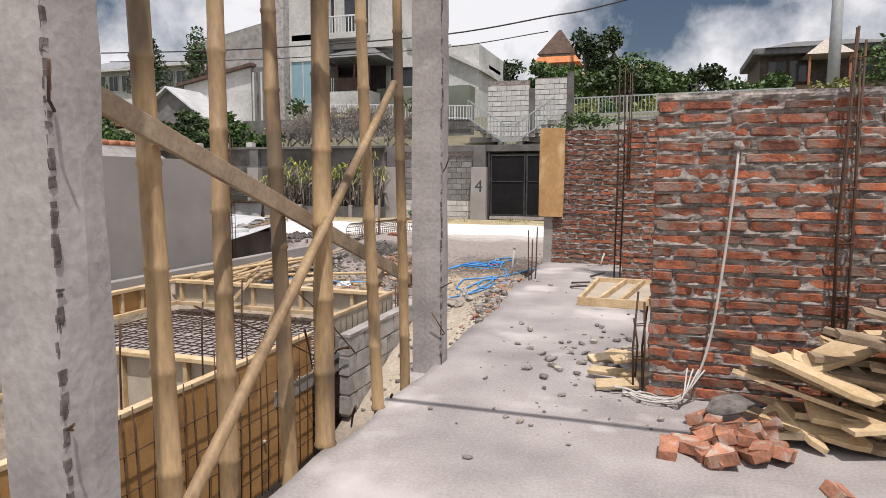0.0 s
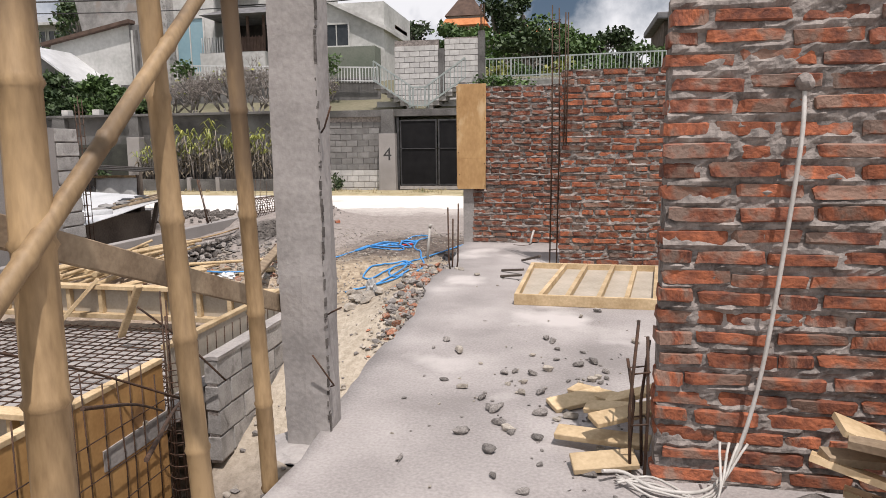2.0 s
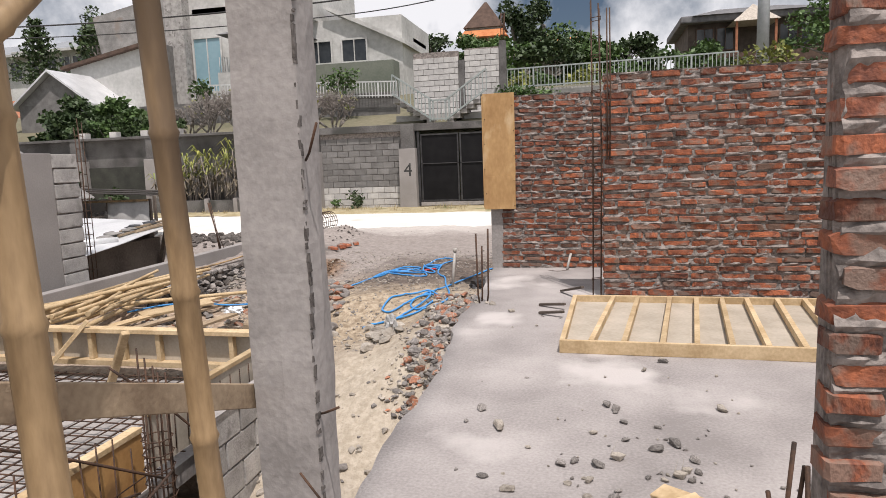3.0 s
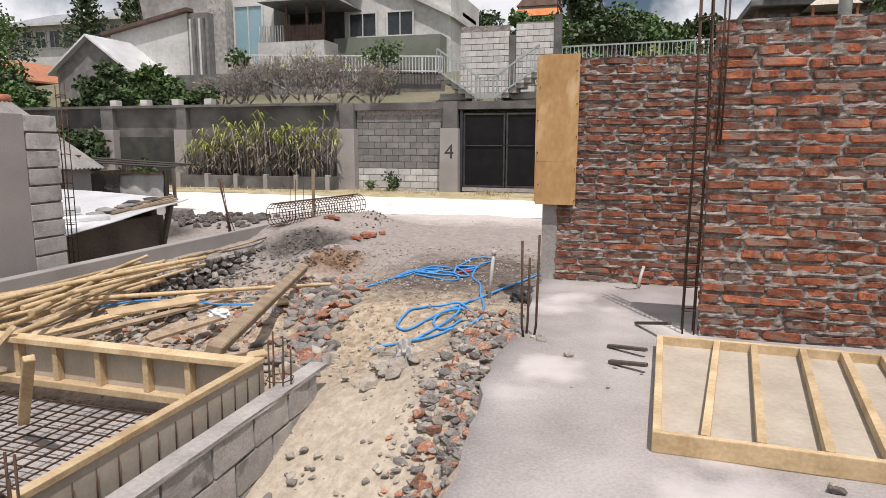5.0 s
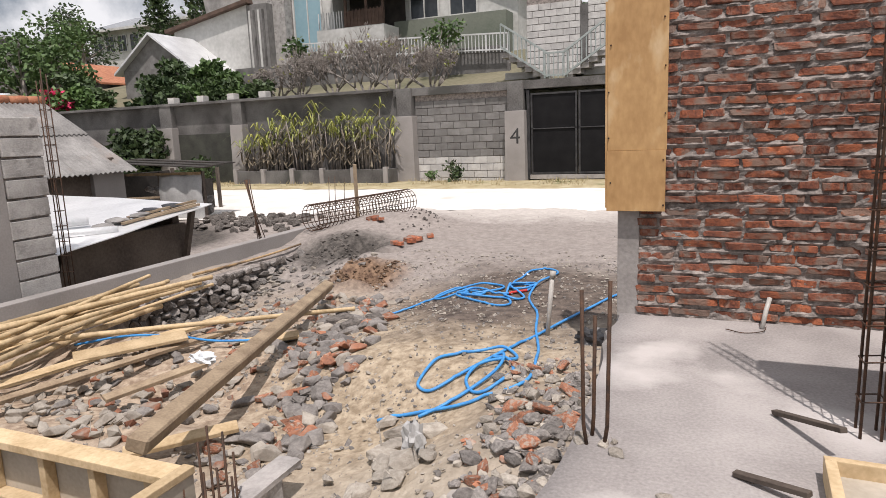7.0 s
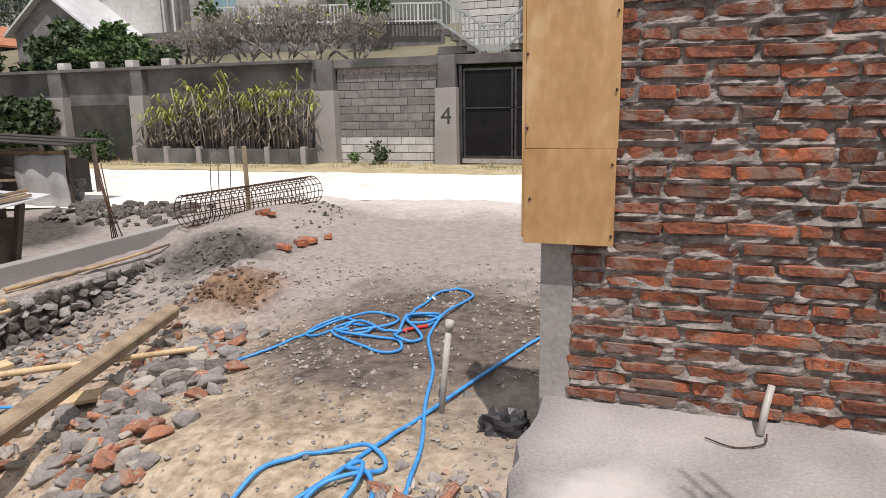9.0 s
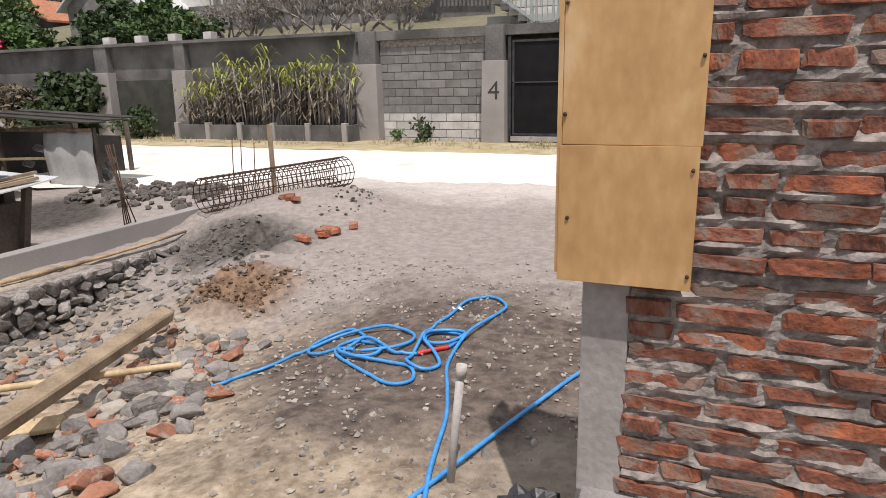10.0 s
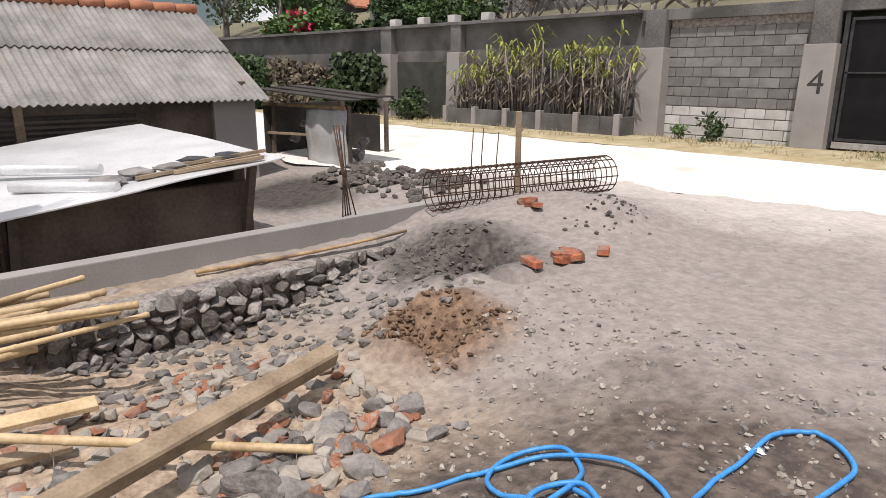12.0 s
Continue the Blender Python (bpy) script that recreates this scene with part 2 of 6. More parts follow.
patch(DIRT, (-5.2, 9.8), (1.9, 2.3), 0.35, 0.9, (0.24, 0.175, 0.125), (0.46, 0.37, 0.28))
patch(DIRT, (-3.0, 9.6), (1.1, 1.6), 0.4, 0.9, (0.24, 0.185, 0.125), (0.46, 0.38, 0.28))
patch(DIRT, (-2.4, 6.9), (0.8, 1.3), 0.4, 0.6, (0.36, 0.31, 0.24), (0.48, 0.42, 0.34))
patch(DIRT, (-3.5, 16.5), (9.0, 4.6), 0.10, 0.35, (0.235, 0.205, 0.187), (0.315, 0.28, 0.257))
patch(DIRT, (-2.75, 11.3), (1.25, 1.25), 0.25, 1.1, (0.065, 0.05, 0.042), (0.155, 0.122, 0.10))
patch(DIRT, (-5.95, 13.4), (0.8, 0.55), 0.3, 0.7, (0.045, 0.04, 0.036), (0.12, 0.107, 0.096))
patch(DIRT, (-5.0, 12.28), (0.46, 0.42), 0.3, 0.9, (0.10, 0.06, 0.04), (0.26, 0.17, 0.11))
# yard floor before the lean-to: its shade painted into the dirt, with dark soil
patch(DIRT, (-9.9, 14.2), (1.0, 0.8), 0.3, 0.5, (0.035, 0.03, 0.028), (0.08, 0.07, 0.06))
patch(DIRT, (-3.0, 18.4), (16.0, 2.3), 0.35, 1.0, (0.43, 0.395, 0.365), (0.53, 0.49, 0.455))
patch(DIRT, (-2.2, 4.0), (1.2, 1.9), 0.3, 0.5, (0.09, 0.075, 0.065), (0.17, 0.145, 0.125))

# ---- mesh helpers ----
rng = random.Random(7)


def box(bm, x0, x1, y0, y1, z0, z1, m=None, jit=0.0, bevel=0.0):
    r = bmesh.ops.create_cube(bm, size=1)
    vs = r["verts"]
    for v in vs:
        v.co = Vector(((x0 + x1) / 2 + v.co.x * (x1 - x0), (y0 + y1) / 2 + v.co.y * (y1 - y0), (z0 + z1) / 2 + v.co.z * (z1 - z0)))
        if jit:
            v.co += Vector((rng.uniform(-jit, jit), rng.uniform(-jit, jit), rng.uniform(-jit, jit)))
        if m is not None:
            v.co = m @ v.co
    if bevel:
        es = list({e for v in vs for e in v.link_edges})
        bmesh.ops.bevel(bm, geom=es, offset=bevel, segments=2, affect="EDGES", profile=0.6)
    return bm


def cuboid(x0, x1, y0, y1, z0, z1, bevel=0.006, jit=0.0, m=None):
    return box(bmesh.new(), x0, x1, y0, y1, z0, z1, m, jit, bevel)


def aim(p0, p1, roll=0.0):
    """A pose at p0 whose z axis runs to p1."""
    d = Vector(p1) - Vector(p0)
    return Matrix.Translation(p0) @ d.to_track_quat("Z", "Y").to_matrix().to_4x4() @ Matrix.Rotation(roll, 4, "Z"), d.length


def tube(points, r, sides=8, bm=None, radii=None):
    bm = bm or bmesh.new()
    pts = [Vector(p) for p in points]
    rings = []
    up = Vector((0.31, 0.17, 0.93))
    for i, p in enumerate(pts):
        d = (pts[min(i + 1, len(pts) - 1)] - pts[max(i - 1, 0)]).normalized()
        a = d.cross(up)
        if a.length < 1e-3:
            a = d.cross(Vector((1, 0, 0)))
        a.normalize()
        b = d.cross(a)
        rr = radii[i] if radii else r
        rings.append([bm.verts.new(p + (a * math.cos(2 * math.pi * k / sides) + b * math.sin(2 * math.pi * k / sides)) * rr) for k in range(sides)])
    for q, w in zip(rings, rings[1:]):
        for k in range(sides):
            f = bm.faces.new((q[k], q[(k + 1) % sides], w[(k + 1) % sides], w[k]))
            f.smooth = True
    if len(pts) > 1:
        bm.faces.new(rings[0][::-1])
        bm.faces.new(rings[-1])
    return bm


def spline(points, steps=8, closed=False):
    p = [Vector(q) for q in points]
    p = [p[-1], *p, p[0], p[1]] if closed else [2 * p[0] - p[1], *p, 2 * p[-1] - p[-2]]
    out = []
    for i in range(1, len(p) - 2):
        a, b, c, d = p[i - 1:i + 3]
        for k in range(steps):
            t = k / steps
            out.append(0.5 * ((2 * b) + (c - a) * t + (2 * a - 5 * b + 4 * c - d) * t * t + (3 * b - a - 3 * c + d) * t ** 3))
    out.append(p[-2])
    return out


def mesh_ob(name, bm, material, parent=None, label="", shade=False):
    me = bpy.data.meshes.new(name)
    bmesh.ops.recalc_face_normals(bm, faces=bm.faces)
    bm.to_mesh(me)
    bm.free()
    me.materials.append(material)
    if shade:
        for f in me.polygons:
            f.use_smooth = True
    ob = new(name, me)
    ob.parent = parent
    if label:
        ob["label"] = label
    return ob


def part(name, bm, material, parent, label=""):
    """One mesh object under a thing, whose vertices are in the thing's own space."""
    return mesh_ob(name, bm, material, parent, label)


def single(name, bm, material, label, category, group="", kind="", shade=False):
    return tagged(mesh_ob(name, bm, material, shade=shade), label, category, group, kind)


def thing(name, label, category, group="", at=(0, 0, 0), kind=""):
    e = new(name)
    e.location = at
    e.empty_display_size = 0.1
    return tagged(e, label, category, group, kind)


def shared(name, me, parent, m, label=""):
    ob = new(name, me)
    ob.parent = parent
    ob.matrix_basis = m
    return ob


def rock_mesh(name, seed, material, squash=0.7, detail=2):
    """An angular broken stone."""
    r = random.Random(seed)
    bm = bmesh.new()
    for _ in range(15 if detail > 1 else 11):
        d = Vector((r.gauss(0, 1), r.gauss(0, 1), r.gauss(0, 1))).normalized() * r.uniform(0.40, 0.56)
        bm.verts.new((d.x, d.y * 0.9, d.z * squash))
    h = bmesh.ops.convex_hull(bm, input=bm.verts[:])
    bmesh.ops.delete(bm, geom=[e for e in h["geom_interior"] if isinstance(e, bmesh.types.BMVert)], context="VERTS")
    bmesh.ops.bevel(bm, geom=bm.edges[:], offset=0.025, segments=1, affect="EDGES")
    me = bpy.data.meshes.new(name)
    bm.to_mesh(me)
    bm.free()
    me.materials.append(material)
    return me


ROCKS = [rock_mesh("rock", 10 + i, STONE, 0.6 + 0.1 * (i % 3)) for i in range(6)]
DARKROCKS = [rock_mesh("dark_rock", 20 + i, DARKEARTH, 0.7) for i in range(4)]
PALEROCKS = [rock_mesh("pale_rock", 30 + i, STONEPALE, 0.6 + 0.1 * (i % 3)) for i in range(4)]
REDROCKS = [rock_mesh("brick_piece", 50 + i, BRICKDUST, 0.55 + 0.1 * (i % 2), 1) for i in range(4)]


def brick_mesh(seed, material=None, l=0.225, d=0.10, h=0.049):
    r = random.Random(seed)
    bm = bmesh.new()
    bmesh.ops.create_cube(bm, size=1)
    bmesh.ops.bevel(bm, geom=bm.edges[:], offset=0.07, segments=1, affect="EDGES")
    for v in bm.verts:
        v.co = Vector((v.co.x * l, v.co.y * d, v.co.z * h)) + Vector((r.uniform(-1, 1) * 0.009, r.uniform(-1, 1) * 0.004, r.uniform(-1, 1) * 0.005))
    me = bpy.data.meshes.new("brick")
    bmesh.ops.recalc_face_normals(bm, faces=bm.faces)
    bm.to_mesh(me)
    bm.free()
    me.materials.append(material or BRICK)
    return me


BRICKS = [brick_mesh(100 + i) for i in range(8)]
DUSTYBRICKS = [brick_mesh(160 + i, BRICKDUST) for i in range(4)]
SMEARS = [brick_mesh(130 + i, SMEARED) for i in range(8)]


def bamboo(p0, p1, r, label, group="", cat="bamboo pole", name="bamboo_pole", material=None):
    """A culm with swollen nodes, slightly crooked and tapered."""
    a, b = Vector(p0), Vector(p1)
    d = b - a
    n = max(3, int(d.length / 0.33))
    side = d.cross(Vector((0.3, 0.5, 0.2))).normalized()
    pts, rad = [], []
    for i in range(n + 1):
        t = i / n
        c = a + d * t + side * 0.012 * d.length * math.sin(3.1 * t + a.x * 9)
        rr = r * (1 - 0.22 * t)
        for o, k in ((-0.014, 1.0), (0.0, 1.16), (0.014, 1.0)):
            q = c + d.normalized() * o
            pts.append(q - a)
            rad.append(rr * k)
    ob = single(name, tube(pts, r, 10, radii=rad), material or BAMBOO, label, cat, group)
    ob.location = a
    return ob


def plank(p0, p1, w, t, material, label, group="", roll=0.0, cat="plank", name="plank"):
    m, length = aim(p0, p1, roll)
    bm = bmesh.new()
    box(bm, -w / 2, w / 2, -t / 2, t / 2, 0, length, None, min(w, t) * 0.06)
    bmesh.ops.bevel(bm, geom=bm.edges[:], offset=min(w, t) * 0.12, segments=1, affect="EDGES")
    ob = single(name, bm, material, label, cat, group)
    ob.matrix_world = m
    return ob


def stick(parent, name, p0, p1, w, t, material, roll=0.0, label=""):
    m, length = aim(p0, p1, roll)
    return part(name, box(bmesh.new(), -w / 2, w / 2, -t / 2, t / 2, 0, length, m), material, parent, label)


def leaves(bm, centre, radius, count, size, r, long=1.6, droop=0.0):
    """Small bent leaves scattered in an uneven blob."""
    c = Vector(centre)
    for _ in range(count):
        d = Vector((r.gauss(0, 1), r.gauss(0, 1), r.gauss(0, 1))).normalized()
        k = r.random() ** 0.4
        p = c + Vector((d.x * radius[0], d.y * radius[1], d.z * radius[2])) * k
        a = Vector((r.gauss(0, 1), r.gauss(0, 1), r.gauss(0, 0.7) - droop)).normalized()
        b = a.cross(Vector((r.gauss(0, 1), r.gauss(0, 1), r.gauss(0, 1)))).normalized()
        s = size * r.uniform(0.6, 1.3)
        v = [bm.verts.new(q) for q in (p, p + a * s * long * 0.5 + b * s * 0.5, p + a * s * long, p + a * s * long * 0.5 - b * s * 0.5)]
        bm.faces.new(v)
    return bm


# ---- the ground ----
def smooth(a, b, x):
    t = min(1.0, max(0.0, (x - a) / (b - a)))
    return t * t * (3 - 2 * t)


def height(x, y):
    z = -0.27
    # dug building plot west of the slab
    low = smooth(-1.4, -3.6, x) * smooth(13.2, 11.6, y)
    z += -0.30 * low * smooth(9.6, 8.6, y) - 0.27 * low * smooth(-2.9, -4.6, x) * smooth(8.4, 9.4, y)
    # trench along the forms
    z += -1.0 * smooth(-1.50, -1.95, x) * smooth(8.3, 4.8, y)
    z += (-1.7 - z) * smooth(-3.12, -3.24, x) * smooth(-6.62, -6.5, x) * smooth(7.62, 7.5, y)
    # hollow below the stone wall, and the dug hole
    z += -0.24 * smooth(-5.2, -6.3, x) * smooth(13.9, 13.2, y) * smooth(9.8, 10.8, y)
    z += 0.10 * math.exp(-((x + 2.05) ** 2 / 0.12 + (y - 8.3) ** 2 / 0.9))
    z += (-0.22 + 0.10 * noise.noise(Vector((x * 7, y * 7, 2)))) * math.exp(-((x + 5.0) ** 2 / 0.045 + (y - 12.28) ** 2 / 0.04))
    z += 0.10 * math.exp(-((math.hypot(x + 5.0, y - 12.26) - 0.33) / 0.13) ** 2) * (0.7 + 1.2 * noise.noise(Vector((x * 5, y * 5, 11))))
    # ledge on the stone wall and the neighbour's yard
    z += (-0.40 - z) * smooth(-6.80, -6.92, x) * smooth(14.3, 13.6, y)
    z += (-0.52 - z) * smooth(-7.3, -7.5, x) * smooth(15.8, 13.4, y)
    # sand heap with a broken edge
    z += 0.20 * math.exp(-((x + 6.2) ** 2 / 0.9 + (y - 15.0) ** 2 / 1.3))
    z += 0.20 * math.exp(-((x + 5.45) ** 2 / 0.14 + (y - 14.95) ** 2 / 0.10))
    z -= 0.55 * math.exp(-((x + 5.72) ** 2 / 0.05 + (y - 13.45) ** 2 / 0.045))
    z -= 0.20 * math.exp(-((x + y - 7.75) ** 2 / 0.35 + (x - y + 18.35 + 0.25 * math.sin(6 * (x + y))) ** 2 / 0.012))
    z += 0.07 * noise.noise(Vector((x * 6, y * 6, 21))) * math.exp(-((x + 6.1) ** 2 / 0.25 + (y - 13.3) ** 2 / 0.3))
    # below the slab
    z += (-0.62 - z) * smooth(-1.56, -1.36, x) * smooth(10.3, 9.9, y)
    # terrace and hill beyond the street wall
    if y > 23.75:
        z += (2.30 + smooth(24, 34, y) * 2.2 + smooth(34, 130, y) * 10 - z) * smooth(23.75, 23.95, y)
    far = 0.0 if (-9 < x < 3 and 2 < y < 17) else 0.4
    z += 0.030 * noise.noise(Vector((x * 1.7, y * 1.7, 0))) + 0.016 * noise.noise(Vector((x * 6, y * 6, 3))) * (1 - far)
    if y < 16 and x > -8:
        z += 0.014 * noise.noise(Vector((x * 11, y * 11, 7))) + 0.010 * noise.noise(Vector((x * 24, y * 24, 9)))
    return z


def spread(fine0, fine1, step, out0, out1):
    a = list(np.arange(fine0, fine1, step))
    d, x = step, fine1
    while x < out1:
        a.append(x)
        d *= 1.22
        x += d
    a.append(out1)
    d, x = step, fine0
    b = []
    while x > out0:
        d *= 1.22
        x -= d
        b.append(max(x, out0))
    return sorted(set(b + a))


def sheet(name, xs, ys, fn, material):
    verts = [(x, y, fn(x, y)) for y in ys for x in xs]
    n = len(xs)
    faces = [(j * n + i, j * n + i + 1, (j + 1) * n + i + 1, (j + 1) * n + i) for j in range(len(ys) - 1) for i in range(n - 1)]
    me = bpy.data.meshes.new(name)
    me.from_pydata(verts, [], faces)
    for f in me.polygons:
        f.use_smooth = True
    me.materials.append(material)
    return new(name, me)


gx = spread(-8.2, 0.2, 0.075, -900, 900)
gy = spread(4.4, 16.0, 0.075, -900, 900)
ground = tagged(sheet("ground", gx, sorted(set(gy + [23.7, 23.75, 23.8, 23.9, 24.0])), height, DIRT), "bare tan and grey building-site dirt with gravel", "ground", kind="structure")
ground.data.materials.append(HILL)
for f in ground.data.polygons:
    c = f.center
    if c.y > 23.8 or c.y < -8 or abs(c.x) > 40:
        f.material_index = 1


def strip(name, x0, x1, near, farr, material, lift, label, cat):
    bm = bmesh.new()
    xs = list(np.arange(x0, x1, 0.35))
    rows = []
    for k in range(9):
        t = k / 8
        rows.append([])
        for x in xs:
            a, b = near(x), farr(x)
            y = a + (b - a) * t
            edge = 0.0 if 0 < k < 8 else -0.045
            rows[-1].append(bm.verts.new((x, y, -0.27 + lift + edge + 0.02 * noise.noise(Vector((x, y, 5))))))
    for q, w in zip(rows, rows[1:]):
        for i in range(len(xs) - 1):
            bm.faces.new((q[i], q[i + 1], w[i + 1], w[i]))
    return single(name, bm, material, label, cat, kind="structure", shade=True)


def wob(x, k, a):
    return a * noise.noise(Vector((x * 0.9, k, 0))) + 0.5 * a * noise.noise(Vector((x * 3.1, k, 4)))


strip("road", -60, 30, lambda x: 17.3 - 2.0 * smooth(-7, -10.5, x) + wob(x, 1, 0.5), lambda x: 21.7 + wob(x, 9, 0.3), ROAD, 0.035, "sunlit white compacted gravel road", "road")
strip("verge", -60, 30, lambda x: 21.4 + wob(x, 9, 0.3), lambda x: 23.72, VERGE, 0.06, "dry grass and dirt verge beside the street wall", "verge")

# ---- the concrete slab ----
bm = bmesh.new()
xs = list(np.arange(-1.45, 4.6, 0.09))
ys = list(np.arange(-6, 10.6, 0.12))
top = []
for y in ys:
    row = []
    for i, x in enumerate(xs):
        px = x
        if i == 0:
            px = -1.43 - 0.07 * smooth(4.2, 4.8, y) * smooth(7.0, 6.0, y) + 0.06 * noise.noise(Vector((0, y * 2.2, 1))) + 0.035 * noise.noise(Vector((0, y * 7, 2))) - 0.20 * smooth(5.9, 7.5, y) - 0.08 * smooth(8.5, 9.8, y)
        elif i == 1:
            px = x - 0.13 * smooth(5.9, 7.5, y)
        row.append(bm.verts.new((px, y, 0.004 * noise.noise(Vector((x * 2, y * 2, 0))))))
    top.append(row)
for q, w in zip(top, top[1:]):
    for i in range(len(xs) - 1):
        bm.faces.new((q[i], q[i + 1], w[i + 1], w[i])).smooth = True
low = [bm.verts.new((r[0].co.x - 0.04 + 0.05 * noise.noise(Vector((3, r[0].co.y * 5, 1))), r[0].co.y, -0.75 if r[0].co.y < 6 else -0.45)) for r in top]
for i in range(len(low) - 1):
    bm.faces.new((top[i][0], top[i + 1][0], low[i + 1], low[i]))
endv = [bm.verts.new((v.co.x, v.co.y + 0.02, -0.45)) for v in top[-1]]
for i in range(len(endv) - 1):
    bm.faces.new((top[-1][i], top[-1][i + 1], endv[i + 1], endv[i]))
single("floor", bm, CONCRETE, "dusty pale concrete floor slab with a broken edge", "floor", kind="structure")

# ---- brick walls ----
COURSE = 0.0725


def brick_wall(name, x0, x1, y, z1, seed, label, stagger=False, bricks=BRICKS, thick=0.12, z0=0.0):
    """Bricks set in rough squeezed mortar; the face looks to -y at y."""
    r = random.Random(seed)
    bm = bmesh.new()
    n, m = int((x1 - x0) / 0.019), int((z1 - z0) / 0.0121)
    grid = []
    for j in range(m + 1):
        row = []
        for i in range(n + 1):
            x, z = x0 + (x1 - x0) * i / n, z0 + (z1 - z0) * j / m
            f = noise.noise(Vector((x * 13 + seed, z * 22, 0))) + 0.6 * noise.noise(Vector((x * 33, z * 45, seed)))
            edge = 0.02 * noise.noise(Vector((seed, z * 14, 2))) if i == 0 else 0
            # mortar squeezed out of the bed joints
            bed = abs(((z - z0 - 0.006 * math.sin(x * 3)) / COURSE + 0.5) % 1 - 0.5)
            lip = max(0.0, 1 - bed / 0.24) * max(0.0, 0.45 + 0.9 * noise.noise(Vector((x * 7, z * 9, seed + 5))) + 0.5 * f)
            row.append(bm.verts.new((x + edge, y + 0.009 - 0.014 * f - 0.020 * lip, z)))
        grid.append(row)
    for q, w in zip(grid, grid[1:]):
        for i in range(n):
            bm.faces.new((q[i], q[i + 1], w[i + 1], w[i]))
    back = [bm.verts.new(p) for p in ((x0, y + thick, z0), (x1, y + thick, z0), (x1, y + thick, z1), (x0, y + thick, z1))]
    bm.faces.new(back)
    bm.faces.new([row[0] for row in grid] + [back[3], back[0]])
    bm.faces.new([row[-1] for row in grid][::-1] + [back[1], back[2]])
    bm.faces.new(grid[-1] + [back[2], back[3]])
    wall = single(name, bm, MORTAR, label, "wall", kind="structure")
    for c in range(int((z1 - z0) / COURSE + 0.3)):
        x = x0 + r.uniform(-0.03, 0.01) - (0.11 if c % 2 and not stagger else 0.0)
        z = z0 + (c + 0.5) * COURSE
        while x < x1:
            half = r.random() < (0.36 if stagger else 0.14)
            length = r.uniform(0.10, 0.14) if half else r.uniform(0.205, 0.24)
            a, b = max(x, x0 - 0.012), min(x + length, x1)
            if b - a > 0.045:
                sx = (b - a) / 0.225
                lean = r.uniform(-1.6, 1.6)
                mm = pose((a + b) / 2, y + 0.047 + r.uniform(-0.010, 0.009), z + r.uniform(-0.005, 0.005) + 0.006 * math.sin(x * 3 + c), r.uniform(-3, 3), lean, r.uniform(-2, 2)) @ Matrix.Diagonal((sx, 1, r.uniform(0.78, 1.0), 1))
                shared("brick", r.choice(bricks), wall, mm)
            x += length + r.uniform(0.008, 0.030)
    return wall


# ---- columns ----
def concrete_column(x, y, zb, zt, w, d, label):
    t = thing("concrete_column", label, "column", "concrete columns", (x, y, zb))
    bm = bmesh.new()
    h = zt - zb
    n = 40
    rings = []
    for i in range(n + 1):
        z = h * i / n
        ring = []
        for cx, cy in ((-1, -1), (0, -1), (1, -1), (1, 0), (1, 1), (0, 1), (-1, 1), (-1, 0)):
            k = 0.94 if cx and cy else 1.0
            o = 0.006 * noise.noise(Vector((cx * 3 + x, cy * 3, z * 4))) + 0.004 * noise.noise(Vector((cx, cy + x, z * 17)))
            ring.append(bm.verts.new((cx * (w / 2 + o) * k, cy * (d / 2 + o) * k, z)))
        rings.append(ring)
    for q, v in zip(rings, rings[1:]):
        for k in range(8):
            bm.faces.new((q[k], q[(k + 1) % 8], v[(k + 1) % 8], v[k]))
    bm.faces.new(rings[-1])
    part("shaft", bm, COLUMN, t)
    bm = bmesh.new()
    for k in range(110):
        z = h * (k + rng.random()) / 110
        q = w * 0.47 + 0.006 * noise.noise(Vector((x, 3, z * 9)))
        box(bm, q - rng.uniform(0.001, 0.005), q + rng.uniform(0.001, 0.005), -d * 0.47 - rng.uniform(0.001, 0.006), -d * 0.47 + 0.012, z, z + rng.uniform(0.008, 0.045), None, 0.002)
    part("casting_seam", bm, SEAM, t, "dark crumbly vertical casting seam")
    for zz, dx, dz in ((0.62, 0.17, 0.05), (0.30, -0.10, 0.16), (1.38, 0.14, 0.10)):
        part("tie_wire", tube([(w / 2, -d / 2 + 0.02, zz), (w / 2 + 0.03, -d / 2 - 0.02, zz + 0.02), (w / 2 + dx * 0.5, -d / 2 - 0.05, zz + dz)], 0.004, 5), STEEL, t)
    bm = bmesh.new()
    bmesh.ops.create_icosphere(bm, subdivisions=3, radius=1)
    for v in bm.verts:
        v.co = Vector((v.co.x * (w * 0.9 + 0.05 * noise.noise(v.co * 3)), v.co.y * (w * 0.95 + 0.05 * noise.noise(v.co * 3 + Vector((5, 0, 0)))), max(0, v.co.z) * 0.035))
    part("mortar_skirt", bm, COLUMN, t)
    return t


concrete_column(-1.49, 4.175, -0.10, 3.4, 0.215, 0.15, "rough grey cast concrete column on the slab edge")
concrete_column(-1.46, 1.28, 0.0, 3.4, 0.21, 0.17, "stained grey cast concrete column on the slab edge")

# ---- bamboo props along the slab edge ----
for i, (a, b, r) in enumerate((
    ((-1.50, 2.69, 0.0), (-1.502, 2.82, 3.4), 0.047),
    ((-1.462, 3.22, 0.0), (-1.523, 3.19, 3.4), 0.034),
    ((-1.52, 3.74, -0.06), (-1.39, 3.42, 3.1), 0.031),
    ((-1.53, 2.47, -1.2), (-1.78, 2.76, 3.4), 0.038),
    ((-1.52, 2.00, -1.2), (-1.90, 2.58, 3.4), 0.042),
    ((-1.61, 1.835, -1.2), (-1.73, 1.86, 3.4), 0.043),
)):
    bamboo(a, b, r, "upright weathered bamboo prop beside the slab edge", "bamboo props")
